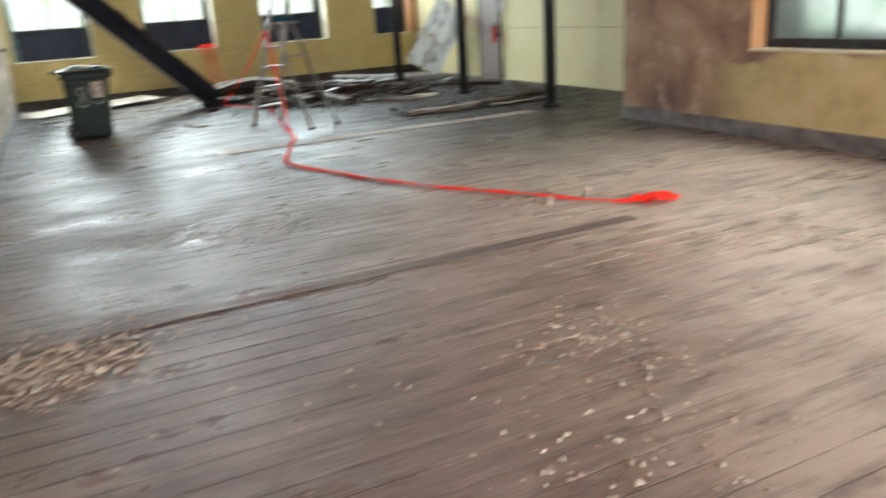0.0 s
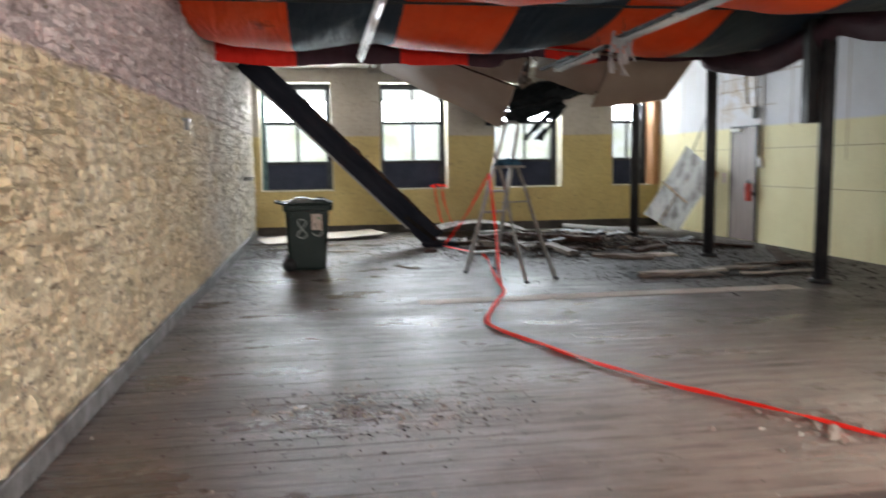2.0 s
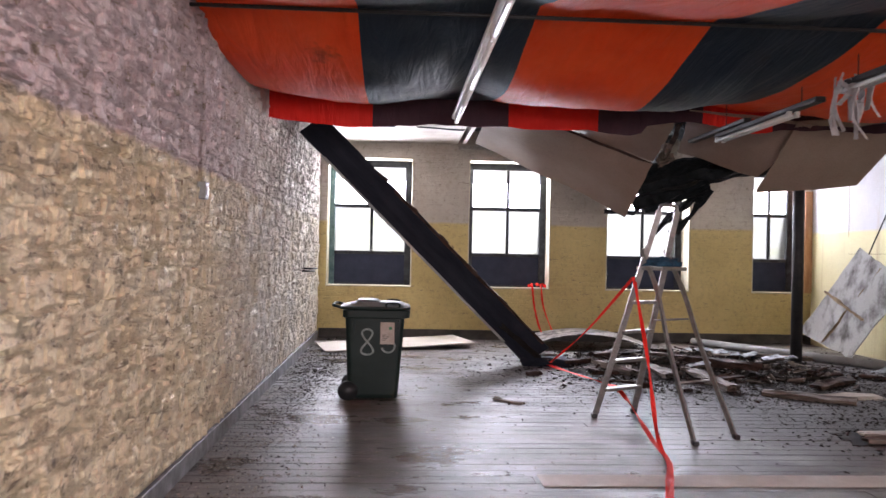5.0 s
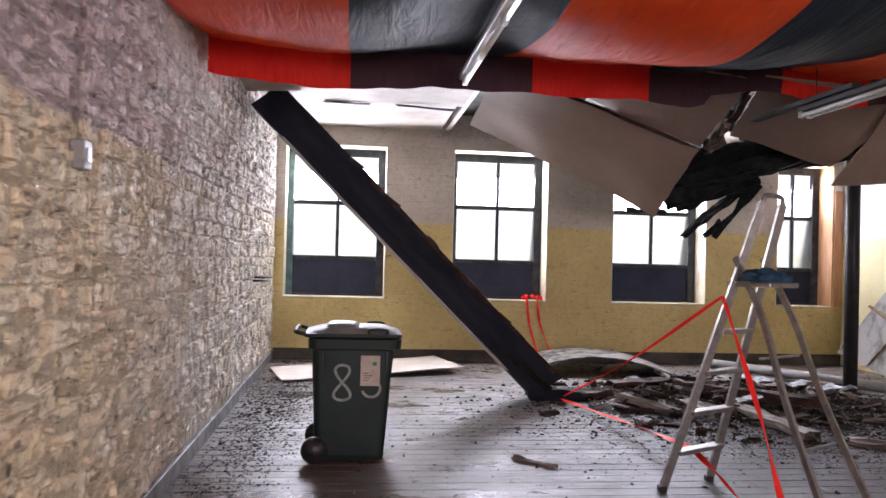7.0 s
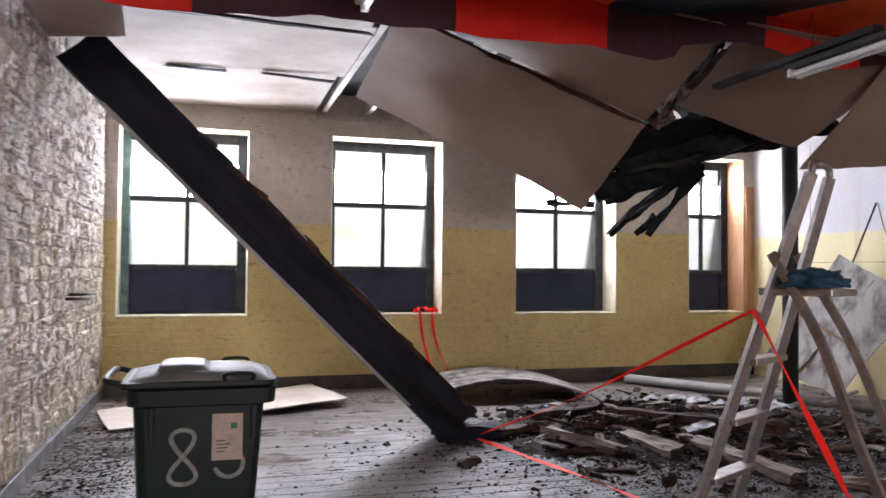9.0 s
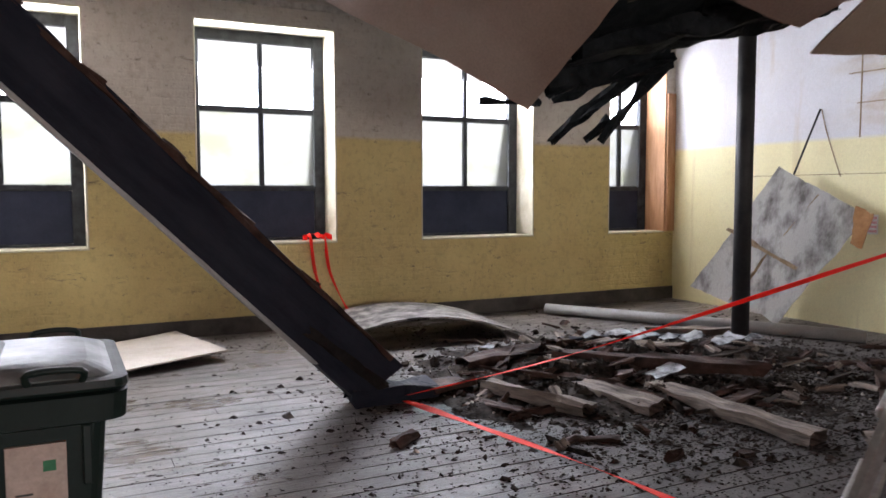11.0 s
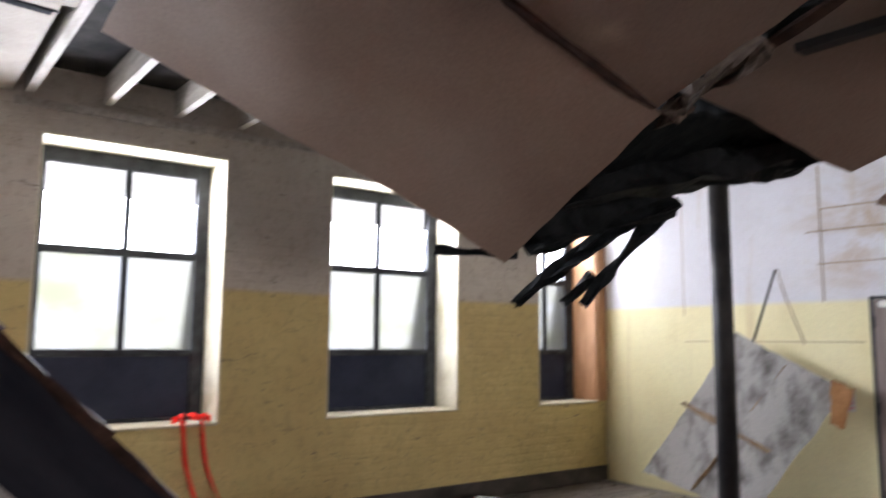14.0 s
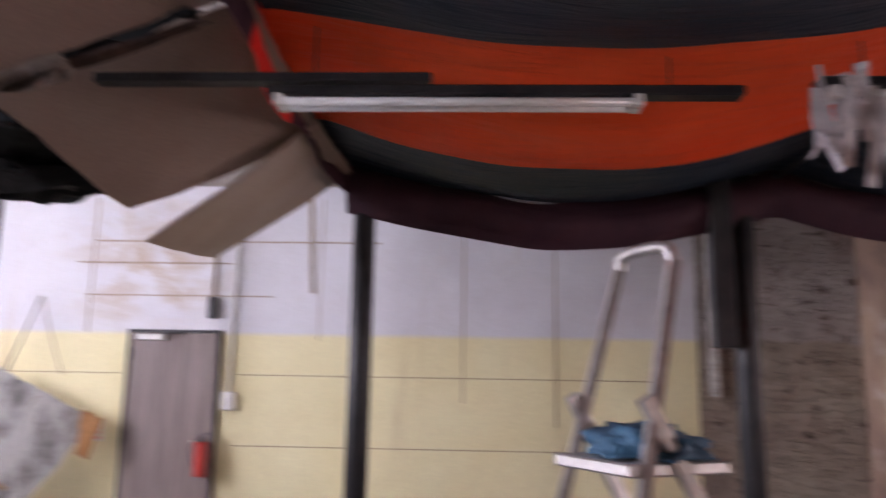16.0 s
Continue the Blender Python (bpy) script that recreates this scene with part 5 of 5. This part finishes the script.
# ---- loose dirt: many small chips ----
def chips(name, mat, spots, label, seed, lumpy):
    r = random.Random(seed)
    verts, faces = [], []
    for x0, y0, sx, sy, n, size in spots:
        for _ in range(n):
            if sx < 0:
                x, y = x0 + r.uniform(0, -sx), y0 + r.uniform(0, sy)
            else:
                x, y = r.gauss(x0, sx), r.gauss(y0, sy)
            if not (XL + 0.04 < x < XR - 0.05 and YB < y < YW - 0.04) or (x > XP - 0.05 and y < 7.65):
                continue
            s = size * r.uniform(0.35, 1.0) ** 1.6 * 1.3
            a = r.uniform(0, 6.28)
            ca, sa = math.cos(a) * s, math.sin(a) * s
            e = r.uniform(0.4, 0.9)
            h = s * r.uniform(*lumpy)
            g = heap_z(x, y)
            o = len(verts)
            for dx, dy in ((1, 0.2), (0.1, e), (-1, -0.1), (-0.2, -e)):
                k = r.uniform(0.7, 1.1)
                verts.append((x + (dx * ca - dy * sa) * k, y + (dx * sa + dy * ca) * k, g + 0.001))
            verts += [(x + 0.4 * ca, y + 0.4 * sa, g + h), (x - 0.35 * ca, y - 0.3 * sa, g + h * r.uniform(0.5, 1))]
            faces += [(o, o + 1, o + 4), (o + 1, o + 5, o + 4), (o + 1, o + 2, o + 5), (o + 2, o + 3, o + 5), (o + 3, o + 4, o + 5), (o + 3, o, o + 4)]
    return tagged(obj(name, verts, faces, mat), label, "debris", kind="stuff")


chips("dark_debris", M_DIRT, [(4.5, 14.3, 1.0, 0.8, 9000, 0.02), (4.4, 14.3, 1.0, 0.8, 700, 0.05), (5.2, 13.4, 1.0, 0.7, 7000, 0.013), (3.2, 13.3, 0.8, 0.7, 3000, 0.009), (2.0, 14.2, 1.0, 0.8, 140, 0.028), (3.4, 12.9, 0.7, 0.6, 240, 0.03), (3.4, 13.0, 0.6, 0.6, 4000, 0.008), (1.4, 12.9, 1.0, 1.1, 1500, 0.008), (1.6, 12.7, 1.1, 1.0, 160, 0.022), (4.6, 12.4, 1.1, 0.6, 5000, 0.012), (-0.65, 12.8, 0.22, 2.2, 5200, 0.012), (-0.5, 14.0, 0.3, 0.9, 2500, 0.014), (4.6, 12.8, 1.0, 0.7, 2200, 0.016), (-0.3, 15.3, 0.5, 1.2, 900, 0.02), (1.6, 13.2, 0.9, 1.0, 900, 0.011), (0.8, 5.45, 0.5, 0.3, 320, 0.014), (5.2, 10.3, 0.8, 0.5, 1500, 0.02),
                             (5.6, 11.0, 0.9, 1.3, 900, 0.025), (6.8, 12.5, 0.6, 2.0, 900, 0.03), (2.5, 16.7, 2.2, 0.4, 900, 0.016), (0.4, 7.0, 0.8, 2.5, 700, 0.012), (5.7, 6.5, 0.3, 1.6, 400, 0.014), (5.95, 4.6, 0.12, 1.8, 2200, 0.013), (0.55, 5.5, 0.4, 0.25, 300, 0.012)],
      "black dirt and rotten wood chips on the floor", 1, (0.15, 0.7))
chips("pale_debris", M_RUBBLE, [(-0.46, 3.63, 0.24, 0.2, 900, 0.02), (0.7, 5.55, 0.4, 0.2, 260, 0.016), (1.77, 2.49, 0.2, 0.22, 220, 0.017), (1.37, 1.65, 0.3, 0.2, 110, 0.019), (2.0, 2.8, 1.6, 1.3, 420, 0.016), (3.05, 4.75, 0.25, 0.14, 90, 0.035),
                               (0.6, 6.5, 0.7, 1.5, 260, 0.009), (4.4, 14.2, 1.0, 0.9, 500, 0.018), (-0.6, 9.2, 0.25, 1.6, 700, 0.013), (0.7, 9.6, 0.8, 1.0, 420, 0.012), (4.0, 4.6, 0.5, 0.3, 90, 0.014)],
      "pale plaster crumbs scattered on the floor", 2, (0.4, 1.1))

# ---- floorboards ----
BW, GAP = 0.152, 0.007
fr = random.Random(11)
rows = int((YW - YB) / BW)
variants = {}
rest_v, rest_f = [], []
made = 0
for r in range(rows + 1):
    y0 = YB + r * BW
    y1 = min(y0 + BW - GAP, YW)
    if y1 - y0 < 0.03:
        continue
    x1 = XP if y0 < 7.55 else XR
    cut = fr.uniform(0.2, 0.8) * (x1 - XL) + XL
    for a, b in ((XL, cut - 0.002), (cut + 0.002, x1)):
        h = fr.uniform(-0.0015, 0.0)
        if y0 > 0.2 and made < 292:
            L = round((b - a) * 4) / 4
            key = (L, fr.randrange(2))
            if key not in variants:
                bm = bmesh.new()
                add_box(bm, (-0.5, 0, -0.026), (0.5, BW - GAP, 0))
                for v in bm.verts:
                    v.co.z += 0.0006 * fr.uniform(-1, 0)
                bmesh.ops.bevel(bm, geom=[e for e in bm.edges if min(v.co.z for v in e.verts) > -0.01], offset=0.0006, segments=1, affect="EDGES")
                me = bpy.data.meshes.new("floorboard")
                bm.to_mesh(me)
                bm.free()
                me.materials.append(M_BOARD)
                variants[key] = me
            o = new("floorboard", variants[key])
            o.parent = floor
            o.location, o.scale = ((a + b) / 2, y0, h), (b - a, 1, 1)
            made += 1
        else:
            k = len(rest_v)
            rest_v += [(x, y, z) for x in (a, b) for y in (y0, y1) for z in (-0.026, h)]
            rest_f += [tuple(k + i for i in f) for f in ((0, 1, 3, 2), (4, 6, 7, 5), (0, 4, 5, 1), (2, 3, 7, 6), (1, 5, 7, 3))]
rest = tagged(obj("more_floorboards", rest_v, rest_f, M_BOARD, floor), kind="stuff")

# ---- stones of the left wall ----
sr = random.Random(21)
stone_meshes = []
for k in range(40):
    # a block of stone with uneven edges, 1 x 1 in plan
    g = 5
    vs, fs = [], []
    tu, tv = sr.uniform(-0.5, 0.5), sr.uniform(-0.5, 0.5)
    for i in range(g):
        for j in range(g):
            u, v = (0, 0.1, 0.5, 0.9, 1)[i], (0, 0.1, 0.5, 0.9, 1)[j]
            edge = min(u, 1 - u, v, 1 - v)
            d = 0.0 if edge == 0 else max(0.1, 0.65 + tu * (u - 0.5) + tv * (v - 0.5) + sr.uniform(-0.28, 0.28))
            vs.append((d, u - 0.5 + sr.uniform(-0.07, 0.07), v - 0.5 + sr.uniform(-0.08, 0.08)))
    for i in range(g - 1):
        for j in range(g - 1):
            fs.append((i * g + j, (i + 1) * g + j, (i + 1) * g + j + 1, i * g + j + 1))
    me = bpy.data.meshes.new("stone")
    me.from_pydata(vs, [], fs)
    me.materials.append(M_STONE)
    stone_meshes.append(me)
near, far_v, far_f = 0, [], []
z = 0.13
while z < 3.40:
    h = sr.uniform(0.10, 0.19)
    y = 0.5 + sr.uniform(0, 0.1)
    while y < YW - 0.05:
        w = sr.choice([sr.uniform(0.045, 0.09), sr.uniform(0.07, 0.14), sr.uniform(0.12, 0.26)])
        w = min(w, YW - y)
        k = sr.randrange(40)
        dep = sr.uniform(0.014, 0.05)
        hh = h * sr.uniform(0.8, 1.12)
        if 5.2 < y < 11.0 and z < 2.2 and near < 298:
            o = new("stone", stone_meshes[k])
            o.parent = wall_left
            o.location, o.scale = (XL - 0.014, y + w / 2, z + h / 2), (dep, w * 0.98, hh)
            near += 1
        else:
            b0 = len(far_v)
            far_v += [(XL - 0.014 + v.co.x * dep, min(YW - 0.002, y + w / 2 + v.co.y * w * 0.98), z + h / 2 + v.co.z * hh) for v in stone_meshes[k].vertices]
            far_f += [tuple(b0 + i for i in p.vertices) for p in stone_meshes[k].polygons]
        y += w
    z += h
tagged(obj("more_stones", far_v, far_f, M_STONE, wall_left), kind="stuff")
